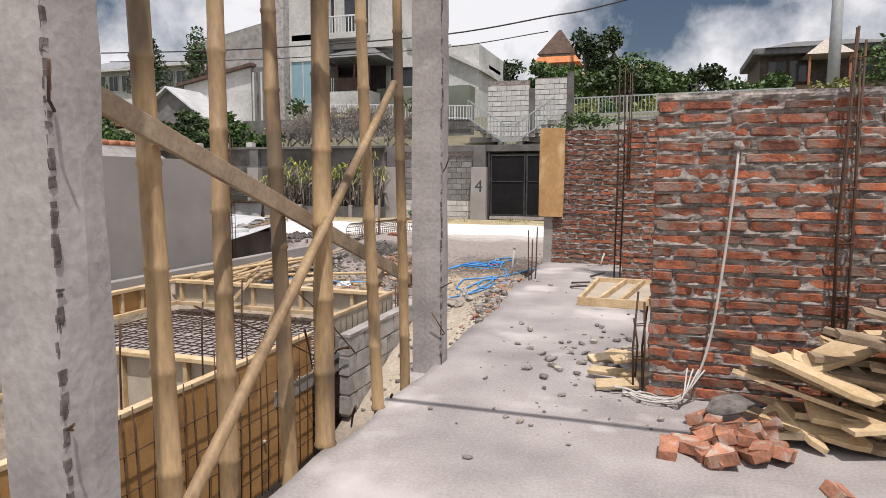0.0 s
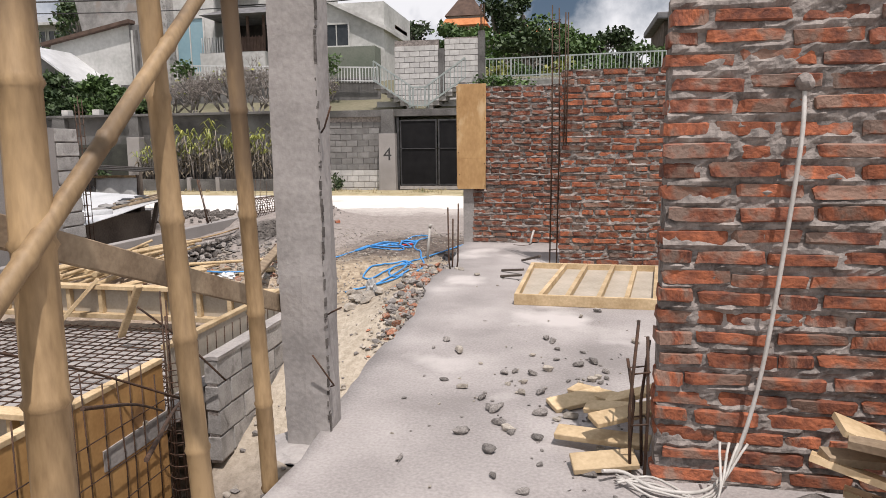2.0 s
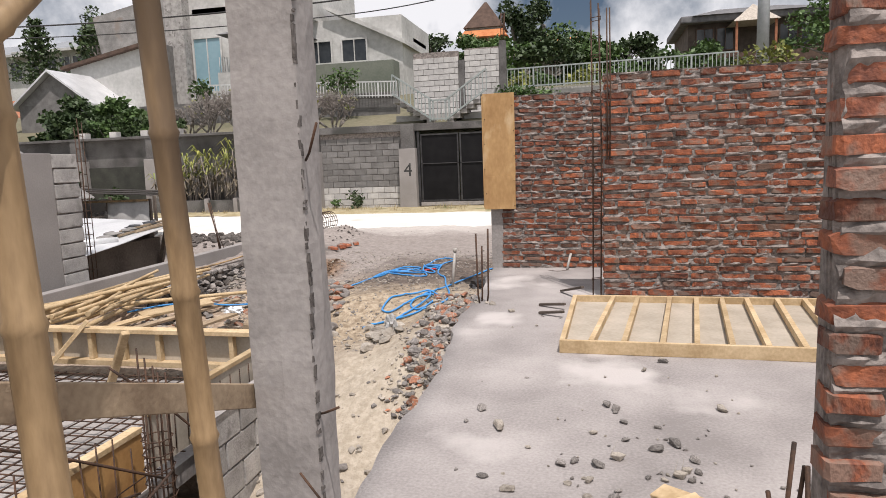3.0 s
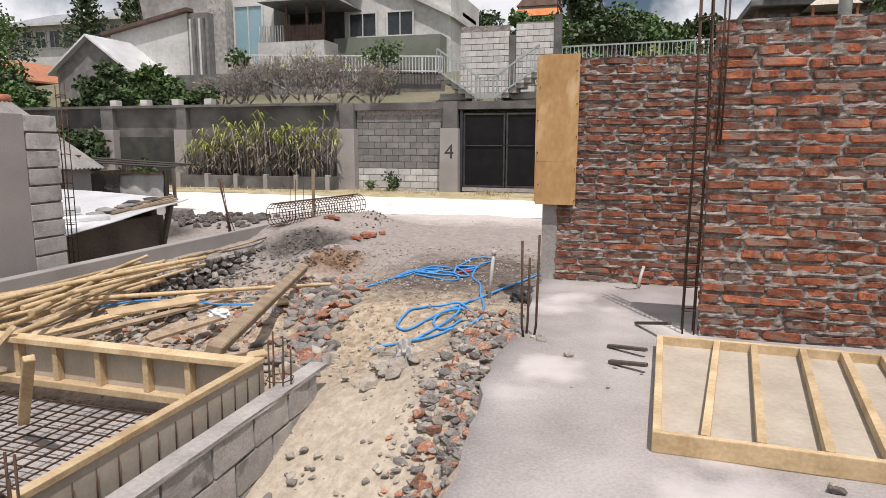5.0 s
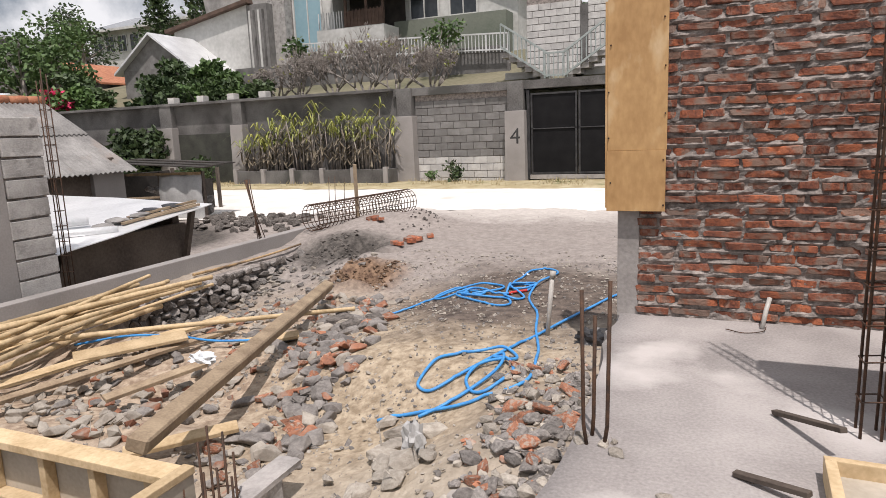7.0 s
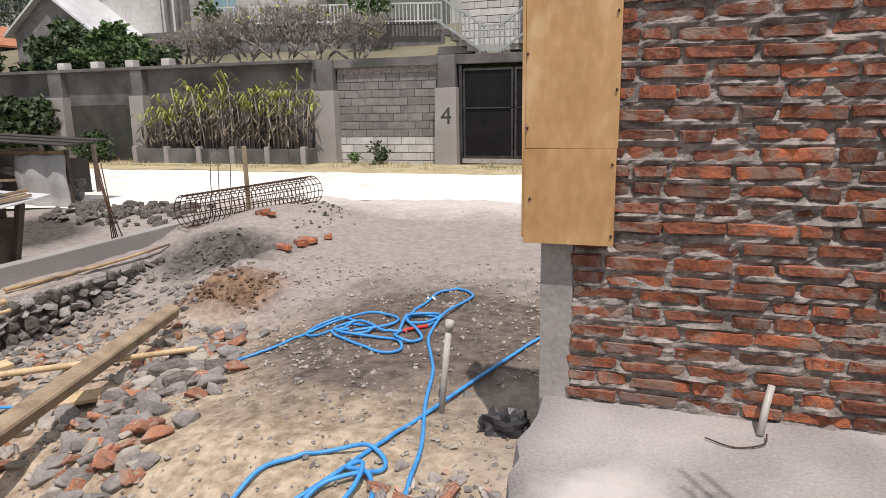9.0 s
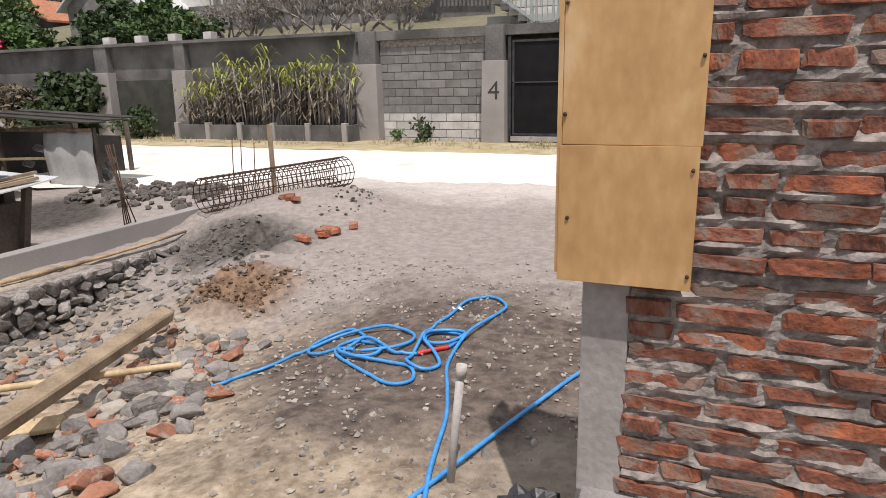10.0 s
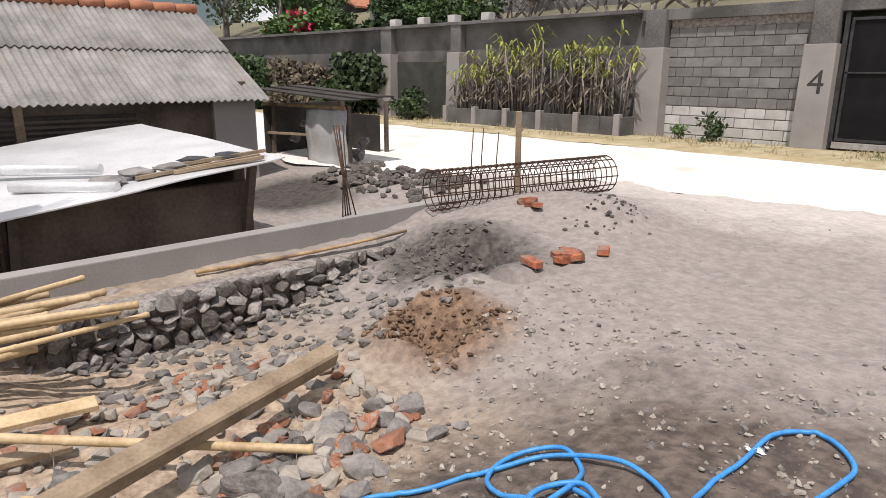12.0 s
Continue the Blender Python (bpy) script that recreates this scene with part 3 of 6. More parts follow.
bamboo((-1.445, 1.55, 0.03), (-1.45, 3.47, 1.76), 0.026, "slanting bamboo brace tied across the props", cat="bamboo brace", name="bamboo_brace")
bamboo((-2.4, 2.26, 2.9), (1.2, 2.30, 2.9), 0.03, "bamboo rail tied across the tops of the props", cat="bamboo rail", name="bamboo_rail")
plank((-1.60, 1.35, 1.54), (-1.62, 4.70, 0.36), 0.075, 0.022, OLDWOOD, "grey slanting wooden brace nailed across the props", roll=1.57)

# ---- brick walls and what belongs to them ----
brick_wall("wall_front", -0.06, 2.6, 3.90, 1.70, 3, "unplastered red brick wall with thick grey mortar", bricks=BRICKS + SMEARS[:3])
brick_wall("wall_middle", -0.47, 2.6, 8.35, 1.96, 5, "unplastered red brick wall with thick grey mortar", stagger=True, bricks=BRICKS + SMEARS[:4])
brick_wall("wall_back", -1.58, 1.0, 9.90, 1.96, 8, "unplastered red brick wall with heavily smeared grey mortar", stagger=True, bricks=SMEARS + BRICKS[:4])
single("wall_side", cuboid(2.6, 2.72, 3.9, 9.9, 0, 1.9, 0), MORTAR, "plain brick boundary wall closing the plot", "wall", kind="structure")

pier = thing("wall_pier", "grey concrete pier at the end of the brick wall", "pier", at=(-1.64, 9.96, 0))
bm = cuboid(-0.075, 0.06, -0.055, 0.09, -0.02, 1.93, 0.006)
part("pier_body", bm, COLUMN, pier)
ply = thing("formwork_board", "orange plywood formwork boards nailed to the pier", "plywood board", at=(-1.6, 9.86, 0.69))
part("board", cuboid(-0.17, 0.185, -0.022, -0.004, 0.38, 1.30, 0.002), PLY, ply)
part("board", cuboid(-0.175, 0.18, -0.025, -0.005, 0.0, 0.379, 0.001, 0.001), PLY, ply)
part("batten", cuboid(-0.175, 0.18, -0.004, 0.02, 0.34, 0.42, 0.002), OLDWOOD, ply)
part("side_board", cuboid(-0.185, -0.171, -0.02, 0.2, 0.02, 1.28, 0.002), PLY, ply)
for k in range(9):
    bm = bmesh.new()
    bmesh.ops.create_uvsphere(bm, u_segments=6, v_segments=4, radius=0.006)
    bmesh.ops.translate(bm, verts=bm.verts, vec=((-0.155 if k % 2 else 0.165) + rng.uniform(-0.01, 0.01), -0.027, 0.04 + k * 0.14))
    part("nail_head", bm, STEEL, ply, "rusty nail head")


def rebar_cage(x, y, z0, z1, w, d, label, group="", gap=0.16, n=4, r=0.006):
    t = thing("column_rebar", label, "rebar cage", group, (x, y, z0))
    for cx, cy in ((-1, -1), (1, -1), (1, 1), (-1, 1))[:n]:
        l = rng.uniform(-0.015, 0.015)
        part("rebar", tube([(cx * w / 2, cy * d / 2, -0.02), (cx * w / 2 + l, cy * d / 2, (z1 - z0) / 2), (cx * w / 2 - l, cy * d / 2 + l, z1 - z0 + rng.uniform(-0.1, 0.1))], r, 6), STEEL, t)
    k = gap
    while k < z1 - z0 - 0.05:
        c = [(-w / 2 - r, -d / 2 - r, k), (w / 2 + r, -d / 2 - r, k + 0.01), (w / 2 + r, d / 2 + r, k), (-w / 2 - r, d / 2 + r, k - 0.01), (-w / 2 - r, -d / 2 - r, k)]
        part("stirrup", tube(c, 0.0035, 5), STEEL, t)
        k += gap * rng.uniform(0.9, 1.1)
    return t


rebar_cage(-0.535, 8.42, 0.0, 2.6, 0.07, 0.10, "rusty reinforcement cage standing at the brick wall's end", gap=0.15)
for xx in (-0.42, -0.445):
    single("rebar", tube([(xx, 8.325, 1.22), (xx + 0.004, 8.322, 1.8), (xx, 8.33, 2.5)], 0.006, 6), STEEL, "rusty rebar rod beside the brick wall", "rebar")
rebar_cage(0.87, 3.862, 0.05, 1.9, 0.05, 0.03, "rusty reinforcement rods standing against the brick wall", gap=0.3)
rebar_cage(-0.12, 3.96, 0.0, 0.52, 0.05, 0.09, "short rusty starter bars beside the brick wall's end", gap=0.2)
st = thing("starter_bars", "bent rusty starter bars set in the slab edge", "rebar", at=(-1.52, 8.0, 0))
for dx, dy, hh, bx in ((-0.045, 0, 0.62, -0.02), (0.045, 0.01, 0.66, 0.02), (-0.02, 0.08, 0.50, 0.01)):
    part("rebar", tube([(dx - bx, dy, -0.06), (dx, dy, 0.08), (dx + bx * 0.4, dy + 0.01, hh)], 0.008, 6), STEEL, st)
for k in range(5):
    ob = shared("mortar_lump", PALEROCKS[k % 4], st, pose(rng.uniform(-0.09, 0.09), rng.uniform(-0.06, 0.08), 0.0, 0, 0, k * 50) @ Matrix.Scale(rng.uniform(0.05, 0.09), 4))

# electrical conduit and rope on the front wall
ro = thing("conduit", "grey plastic conduit hanging from a socket in the brick wall", "conduit", at=(0.35, 3.86, 0))
part("tube", tube(spline([(0.0, 0.02, 1.40), (-0.015, -0.025, 1.2), (-0.06, -0.03, 0.7), (-0.10, -0.03, 0.38), (-0.16, -0.05, 0.16), (-0.26, -0.10, 0.05), (-0.42, -0.08, 0.03), (-0.52, 0.02, 0.03), (-0.6, -0.02, 0.05)], 6), 0.0075, 8), PVC, ro)
bm = bmesh.new()
bmesh.ops.create_icosphere(bm, subdivisions=2, radius=0.03)
for v in bm.verts:
    v.co = v.co * (1 + 0.3 * noise.noise(v.co * 40)) + Vector((0, 0.02, 1.41))
part("mortar_plug", bm, MORTAR, ro)
for k in range(4):
    a = k * 1.3
    part("strand", tube(spline([(-0.12 - 0.03 * k, -0.04, 0.2), (-0.25, -0.12 - 0.02 * k, 0.05), (-0.42, -0.14 + 0.05 * k, 0.025), (-0.55, -0.02 * k, 0.03)], 6), 0.005, 6), PVC, ro)
co = thing("conduit_stub", "white plastic pipe stub leaning at the brick wall's foot", "pipe", at=(-0.83, 9.80, 0))
part("tube", tube([(-0.02, -0.03, 0.0), (0.0, 0.02, 0.10), (0.02, 0.06, 0.17)], 0.014, 10), PVC, co)
part("wire", tube(spline([(-0.22, -0.12, 0.01), (-0.12, -0.16, 0.006), (-0.02, -0.12, 0.012), (0, -0.05, 0.02)], 6), 0.003, 5), STEEL, co)

# ---- form panel lying on the slab ----
pan = thing("timber_formwork", "pale timber formwork panel lying flat on the slab", "formwork panel", at=(-0.79, 6.55, 0.0))
pan.rotation_euler.z = radians(-2)
W, D = 2.2, 1.46
part("sheet", cuboid(0.01, W - 0.01, 0.01, D - 0.01, 0.012, 0.03, 0.002), PLYCEMENT, pan, "cement-smeared plywood sheet")
for n, a in (("edge_rail", (0, W, 0, 0.035)), ("edge_rail", (0, W, D - 0.035, D)), ("edge_rail", (0, 0.035, 0.036, D - 0.036)), ("edge_rail", (W - 0.035, W, 0.036, D - 0.036))):
    part(n, cuboid(*a, 0.0, 0.085, 0.004, 0.002), TIMBER, pan)
for k in range(9):
    x = 0.20 + k * 0.205 + (0.03 if k > 1 else 0)
    s = 0.13 + rng.uniform(-0.02, 0.02)
    stick(pan, "stud", (x, 0.036, 0.06), (x + s, D - 0.036, 0.06), 0.05, 0.034, TIMBER, roll=1.57)
for a, b in (((-1.02, 7.92, 0.012), (-0.80, 7.78, 0.05)), ((-1.0, 7.62, 0.012), (-0.80, 7.50, 0.05)), ((-0.86, 8.5, 0.015), (-0.66, 8.15, 0.12))):
    plank(a, b, 0.03, 0.02, BROWNWALL, "short offcut of dark wood beside the panel", "wood offcuts", cat="offcut", name="wood_offcut")

# ---- wood heap and bricks by the front wall ----
for k in range(54):
    t = k / 54
    cx, cy = 0.60 + rng.uniform(0.0, 0.85) * (0.6 + 0.4 * rng.random()) + 0.12 * t, 3.50 + rng.uniform(-0.24, 0.20)
    ln = rng.uniform(0.22, 0.80)
    a = rng.gauss(-0.25, 0.45)
    s = rng.gauss(0.03, 0.05)
    dx, dy = math.cos(a) * ln / 2, math.sin(a) * ln / 2
    z = (0.06 + 0.50 * t) * (0.35 + 0.65 * smooth(0.3, 1.1, cx))
    w = rng.uniform(0.05, 0.17)
    m, length = aim((cx - dx, min(cy - dy, 3.78), max(z + s, 0.03)), (cx + dx, min(cy + dy, 3.78), max(z - s, 0.03)), 1.57 + rng.uniform(-0.4, 0.4))
    bm = bmesh.new()
    th = rng.uniform(0.016, 0.03)
    cut = [0.0, length * 0.5, length * 0.86, length]
    wid = [rng.uniform(0.6, 1.0), 1.0, rng.uniform(0.7, 1.0), rng.uniform(0.15, 0.7)]
    off = [rng.uniform(-0.2, 0.2) * w, 0, 0, rng.uniform(-0.3, 0.3) * w]
    rings = [[bm.verts.new((f * th / 2, o + g * w * q / 2, h)) for f, g in ((-1, -1), (1, -1), (1, 1), (-1, 1))] for h, q, o in zip(cut, wid, off)]
    for p, q in zip(rings, rings[1:]):
        for e in range(4):
            bm.faces.new((p[e], p[(e + 1) % 4], q[(e + 1) % 4], q[e]))
    bm.faces.new(rings[0][::-1])
    bm.faces.new(rings[-1])
    ob = single("scrap_timber", bm, TIMBER if rng.random() < 0.7 else OLDWOOD, "broken pale timber offcut in the scrap heap", "scrap timber", "scrap timber")
    ob.matrix_world = m
for k in range(30):
    me = rng.choice(DUSTYBRICKS)
    s = rng.uniform(0.4, 0.65)
    x, y = 0.34 + rng.gauss(0, 0.14), 3.18 + rng.gauss(0, 0.15)
    ob = new("brick_piece", me)
    ob.matrix_world = pose(x, min(y, 3.7), 0.03 + 0.06 * rng.random() * smooth(0.0, 0.5, x), rng.uniform(-25, 25), rng.uniform(-25, 25), rng.uniform(0, 180)) @ Matrix.Diagonal((s, 0.8, 1.05, 1))
    tagged(ob, "broken red brick lying on the slab", "brick", "broken bricks")
ob = new("concrete_lump", ROCKS[1])
ob.matrix_world = pose(0.36, 3.55, 0.10, 10, 5, 30) @ Matrix.Diagonal((0.34, 0.2, 0.2, 1))
tagged(ob, "grey lump of broken concrete by the brick wall", "concrete lump")
for a, b in (((-0.42, 4.16, 0.05), (-0.06, 4.06, 0.07)), ((-0.36, 3.92, 0.03), (-0.12, 3.96, 0.05)), ((-0.30, 4.32, 0.10), (0.0, 4.22, 0.14)), ((-0.28, 4.05, 0.15), (0.0, 4.2, 0.17)), ((-0.45, 4.5, 0.02), (-0.2, 4.65, 0.04)), ((-0.2, 4.5, 0.06), (0.1, 4.35, 0.22)), ((-0.35, 4.75, 0.02), (-0.1, 4.5, 0.06))):
    plank(a, b, rng.uniform(0.06, 0.11), 0.024, TIMBER, "broken pale timber offcut beside the starter bars", "scrap timber", roll=0.2, cat="scrap timber", name="scrap_timber")
for k in range(240):
    near = rng.random() < 0.7
    x, y = (-0.35 + rng.gauss(0, 0.28), 4.5 + rng.gauss(0, 0.5)) if near else (rng.uniform(-1.3, 0.2), rng.uniform(2.6, 8.0))
    if x > -0.1 and 3.8 < y < 4.1 or x < -1.35:
        continue
    ob = new("stone_chip", rng.choice(ROCKS + PALEROCKS))
    s = 0.012 + 0.05 * rng.random() ** 2.5
    ob.matrix_world = pose(x, y, s * 0.25, 0, 0, rng.uniform(0, 360)) @ Matrix.Diagonal((s * 1.4, s, s, 1))
    tagged(ob, "small grey rubble chip on the dusty slab", "stone chip", "slab chips")
for x, y, s in ((-1.02, 5.30, 0.07),):
    ob = new("concrete_lump", PALEROCKS[2])
    ob.matrix_world = pose(x, y, 0.02, 0, 4, 30 + 90 * x) @ Matrix.Diagonal((0.11, s, s, 1))
    tagged(ob, "small grey-brown lump of concrete on the slab", "concrete lump")

# ---- formwork for the tank, west of the slab ----
FX, FY0, FY1 = -3.22, 3.2, 7.55
fw = thing("side_formwork", "stained orange plywood formwork wall with upright rebar", "formwork", at=(FX, FY0, -1.5))
part("sheet", cuboid(-0.05, -0.03, -2.2, 2.45, 0.0, 1.22, 0.002), PLYFORM, fw)
part("top_plate", cuboid(-0.09, -0.022, -2.2, 2.45, 1.20, 1.235, 0.004), TIMBER, fw)
for k in range(30):
    y = -1.6 + k * 0.135 + rng.uniform(-0.03, 0.03)
    hh = 1.28 + rng.uniform(-0.12, 0.16)
    part("rebar", tube([(0.0, y, 0), (0.01, y + rng.uniform(-0.01, 0.01), hh * 0.5), (0.0, y + rng.uniform(-0.02, 0.02), hh)], 0.005, 5), STEEL, fw)
for z in (0.2, 0.45, 0.7, 0.95):
    part("tie_rebar", tube([(0.012, -1.7, z), (0.014, 0.4, z + 0.02), (0.012, 2.4, z)], 0.0045, 5), STEEL, fw)
for k in range(7):
    bm = bmesh.new()
    bmesh.ops.create_icosphere(bm, subdivisions=1, radius=0.022)
    bmesh.ops.translate(bm, verts=bm.verts, vec=(-0.02, -1.4 + k * 0.6, 0.85 - 0.4 * (k % 2)))
    part("spacer", bm, PLYCEMENT, fw, "round pale concrete spacer")


def stud_form(name, axis, at, length, z0, z1, face, label, gap=0.36, back=PLYCEMENT):
    """A formwork wall with plates, studs and a sheet; face: +1/-1 side on which the studs stand."""
    t = thing(name, label, "formwork", at=at)
    f = face

    def bx(nm, a0, a1, b0, b1, c0, c1, m):
        b0, b1 = min(b0 * f, b1 * f), max(b0 * f, b1 * f)
        q = (a0, a1, b0, b1) if axis == "x" else (b0, b1, a0, a1)
        part(nm, cuboid(*q, c0, c1, 0.004, 0.0015), m, t)

    bx("sheet", 0, length, -0.02, 0.0, z0, z1 - 0.04, back)
    bx("top_plate", 0, length, -0.03, 0.085, z1 - 0.04, z1, TIMBER)
    bx("bottom_plate", 0, length, 0.001, 0.085, z0, z0 + 0.05, TIMBER)
    k = 0.12
    while k < length - 0.05:
        bx("stud", k, k + 0.045, 0.001, 0.06, z0 + 0.051, z1 - 0.041, TIMBER)
        k += gap * rng.uniform(0.85, 1.12)
    return t


stud_form("far_formwork", "x", (-6.5, 7.55, 0), 3.28, -0.52, -0.17, -1, "timber stud formwork wall round the tank pit")
stud_form("left_formwork", "y", (-6.5, 5.0, 0), 2.46, -0.52, -0.17, 1, "dark timber stud formwork wall round the tank pit", back=PLYFORM)
stud_form("cross_formwork", "x", (-6.5, 4.95, 0), 3.2, -1.05, -0.40, -1, "pale timber stud formwork wall across the tank pit")
rf = thing("right_formwork", "timber formwork strip with short tie rods beside the block wall", "formwork", at=(FX, 5.65, 0))
part("sheet", cuboid(0.0, 0.018, 0.0, 1.94, -0.55, -0.2, 0.002), PLYCEMENT, rf)
part("top_plate", cuboid(-0.03, 0.03, 0.0, 1.94, -0.20, -0.165, 0.004), TIMBER, rf)
for k in range(14):
    y = 0.1 + k * 0.135
    part("tie_rod", tube([(0.03, y, -0.5), (0.03, y + 0.01, -0.24)], 0.004, 5), STEEL, rf)
tm = thing("rebar_mat", "rusty rebar mesh laid over the tank floor", "rebar mesh", at=(-6.45, 5.0, -0.62))
for k in range(22):
    part("rebar", tube([(0.0, 0.03 + k * 0.115, rng.uniform(0, 0.02)), (3.18, 0.03 + k * 0.115 + rng.uniform(-0.03, 0.03), rng.uniform(0, 0.02))], 0.006, 5), STEEL, tm)
for k in range(27):
    part("rebar", tube([(0.04 + k * 0.118, 0.0, 0.012 + rng.uniform(0, 0.02)), (0.04 + k * 0.118 + rng.uniform(-0.03, 0.03), 2.5, 0.012)], 0.006, 5), STEEL, tm)
single("tank_bed", cuboid(-6.5, -3.24, 4.98, 7.54, -0.80, -0.66, 0), COLUMN, "pale cement blinding under the rebar mesh", "concrete bed", kind="structure")
for i, (x, y, z1) in enumerate(((-3.12, 5.62, 0.25), (-3.10, 7.62, 0.02))):
    t = thing("column_rebar", "bundle of rusty column reinforcement with stirrups", "rebar cage", "pit rebar cages", (x, y, -1.4))
    for k in range(7):
        a = k * 0.9
        part("rebar", tube([(0.07 * math.cos(a), 0.07 * math.sin(a), 0), (0.075 * math.cos(a), 0.07 * math.sin(a) + 0.01, z1 + 1.4 - rng.uniform(0, 0.3))], 0.006, 5), STEEL, t)
    for k in range(12):
        part("stirrup", tube([(0.09 * math.cos(q), 0.09 * math.sin(q), 0.1 + k * 0.09) for q in np.linspace(0, 6.28, 9)], 0.004, 5), STEEL, t)
for a, b in (((-2.0, 3.4, 0.35), (-3.1, 5.4, -0.55)), ((-1.55, 3.1, 0.35), (-2.95, 5.5, -0.45)), ((-1.45, 3.2, 0.02), (-2.2, 4.8, -0.9)), ((-1.5, 3.05, 0.05), (-2.45, 4.9, -0.85)), ((-1.42, 3.35, 0.03), (-2.1, 4.4, -0.95)), ((-3.3, 5.5, 0.15), (-2.9, 5.9, -0.5)), ((-3.6, 4.4, 0.2), (-3.0, 5.5, -0.5))):
    single("rebar", tube(spline([a, tuple((Vector(a) + Vector(b)) / 2 + Vector((0, 0, 0.03))), b], 4), 0.008, 6), STEEL, "loose rusty rebar leaning into the trench", "rebar", "loose rebar")
for k, y in enumerate((3.3, 3.7, 4.1, 4.6)):
    single("rebar", tube([(-3.30, y, -0.6), (-3.31, y + 0.02, 0.05), (-3.30, y + 0.03, 0.30 + 0.1 * (k % 2))], 0.007, 6), STEEL, "upright rusty rebar standing in the formwork", "rebar", "loose rebar")
plank((-4.6, 7.0, -0.55), (-4.15, 6.7, 0.02), 0.06, 0.04, TIMBER, "slanting timber brace propped in the tank formwork", cat="brace", name="timber_brace")
plank((-5.5, 7.3, -0.5), (-5.2, 7.5, -0.1), 0.06, 0.04, TIMBER, "slanting timber brace propped in the tank formwork", cat="brace", name="timber_brace")

# block wall beside the form
bw = single("wall_block", cuboid(-3.09, -3.01, 5.95, 7.95, -1.2, -0.385, 0), MORTAR, "low wall of pale concrete blocks beside the formwork", "wall", kind="structure")
BLK = bmesh.new()
box(BLK, -0.195, 0.195, -0.055, 0.055, -0.095, 0.095, None, 0.004, 0.008)
blk_me = bpy.data.meshes.new("block")
BLK.to_mesh(blk_me)
BLK.free()
blk_me.materials.append(BLOCK)
for c in range(4):
    for k in range(6):
        y = 6.14 + k * 0.4 - (0.2 if c % 2 else 0)
        y0, y1 = max(y - 0.19, 5.94), min(y + 0.19, 7.97)
        if y1 - y0 > 0.08:
            shared("block", blk_me, bw, pose(-3.05, (y0 + y1) / 2, -0.465 - c * 0.205, 0, rng.uniform(-2, 2), 90) @ Matrix.Diagonal(((y1 - y0) / 0.39, 1, 1, 1)))

cap = bmesh.new()
box(cap, -3.115, -2.985, 5.94, 8.08, -0.372, -0.345)
bmesh.ops.subdivide_edges(cap, edges=cap.edges[:], cuts=12, use_grid_fill=True)
for v in cap.verts:
    v.co += Vector((0.016, 0.01, 0.014)) * noise.noise(v.co * 9) + Vector((0.01, 0, 0.006)) * noise.noise(v.co * 31)
single("wall_block_cap", cap, COLUMN, "rough mortar topping on the low block wall", "wall", kind="structure")

# ---- stone retaining wall and kerb ----
kb = single("kerb", cuboid(-7.36, -7.2, 4.0, 15.2, -0.75, -0.20, 0.01), PLASTER, "long cast concrete kerb beam beside the plot", "kerb", kind="structure")
sw = single("wall_stone", box(bmesh.new(), -7.21, -6.72, 9.8, 13.95, -1.0, -0.42, None, 0.03), MORTAR, "low retaining wall of dark rough stones", "wall", kind="structure")
for c in range(5):
    y = 10.25 + rng.uniform(0, 0.1)
    while y < 13.9:
        ln, hh = rng.uniform(0.08, 0.19), rng.uniform(0.095, 0.16)
        z = -0.80 + c * 0.088 + rng.uniform(-0.014, 0.014)
        x = -6.69 + 0.22 * max(0, -0.5 - z) + rng.uniform(-0.03, 0.02)
        shared("stone", rng.choice(ROCKS + DARKROCKS[:3]), sw, pose(x, y + ln / 2, z, rng.uniform(-40, 40), rng.uniform(-25, 25), 90 + rng.uniform(-30, 30)) @ Matrix.Diagonal((ln * 1.22, 0.2, hh * 1.2, 1)))
        y += ln * rng.uniform(0.92, 1.05)

# ---- loose timber, bamboo and rubble in the plot ----
def gz(x, y):
    return height(x, y)


plank((-3.66, 7.70, -0.20), (-4.98, 11.45, -0.35), 0.11, 0.09, OLDWOOD, "long heavy weathered timber beam lying over rubble", roll=0.3, cat="timber beam", name="timber_beam")
for a, b, r in (
    ((-6.95, 8.2, -0.28), (-4.35, 10.9, -0.42), 0.026),
    ((-6.7, 7.9, -0.30), (-6.55, 10.7, -0.26), 0.032),
    ((-6.4, 7.9, -0.33), (-6.62, 10.8, -0.22), 0.030),
    ((-6.2, 7.9, -0.36), (-6.35, 10.6, -0.30), 0.030),
    ((-6.55, 8.0, -0.24), (-6.30, 10.4, -0.20), 0.028),
    ((-6.0, 7.9, -0.42), (-6.20, 10.3, -0.38), 0.032),
):
    bamboo(a, b, r, "pale cut bamboo pole lying in a loose stack", "bamboo stack", material=CUTBAMBOO)
rb = random.Random(77)
for k in range(11):
    x0, x1 = rb.uniform(-7.0, -5.5), rb.uniform(-6.9, -5.9)
    bamboo((x0, rb.uniform(7.8, 8.5), -0.30 + 0.012 * k), (x1, rb.uniform(10.2, 10.9), -0.30 + 0.012 * k), rb.uniform(0.018, 0.03), "pale cut bamboo pole lying in a loose stack", "bamboo stack", material=CUTBAMBOO)
bamboo((-7.0, 11.6, -0.37), (-6.85, 13.6, -0.33), 0.018, "thin bamboo pole lying along the kerb")
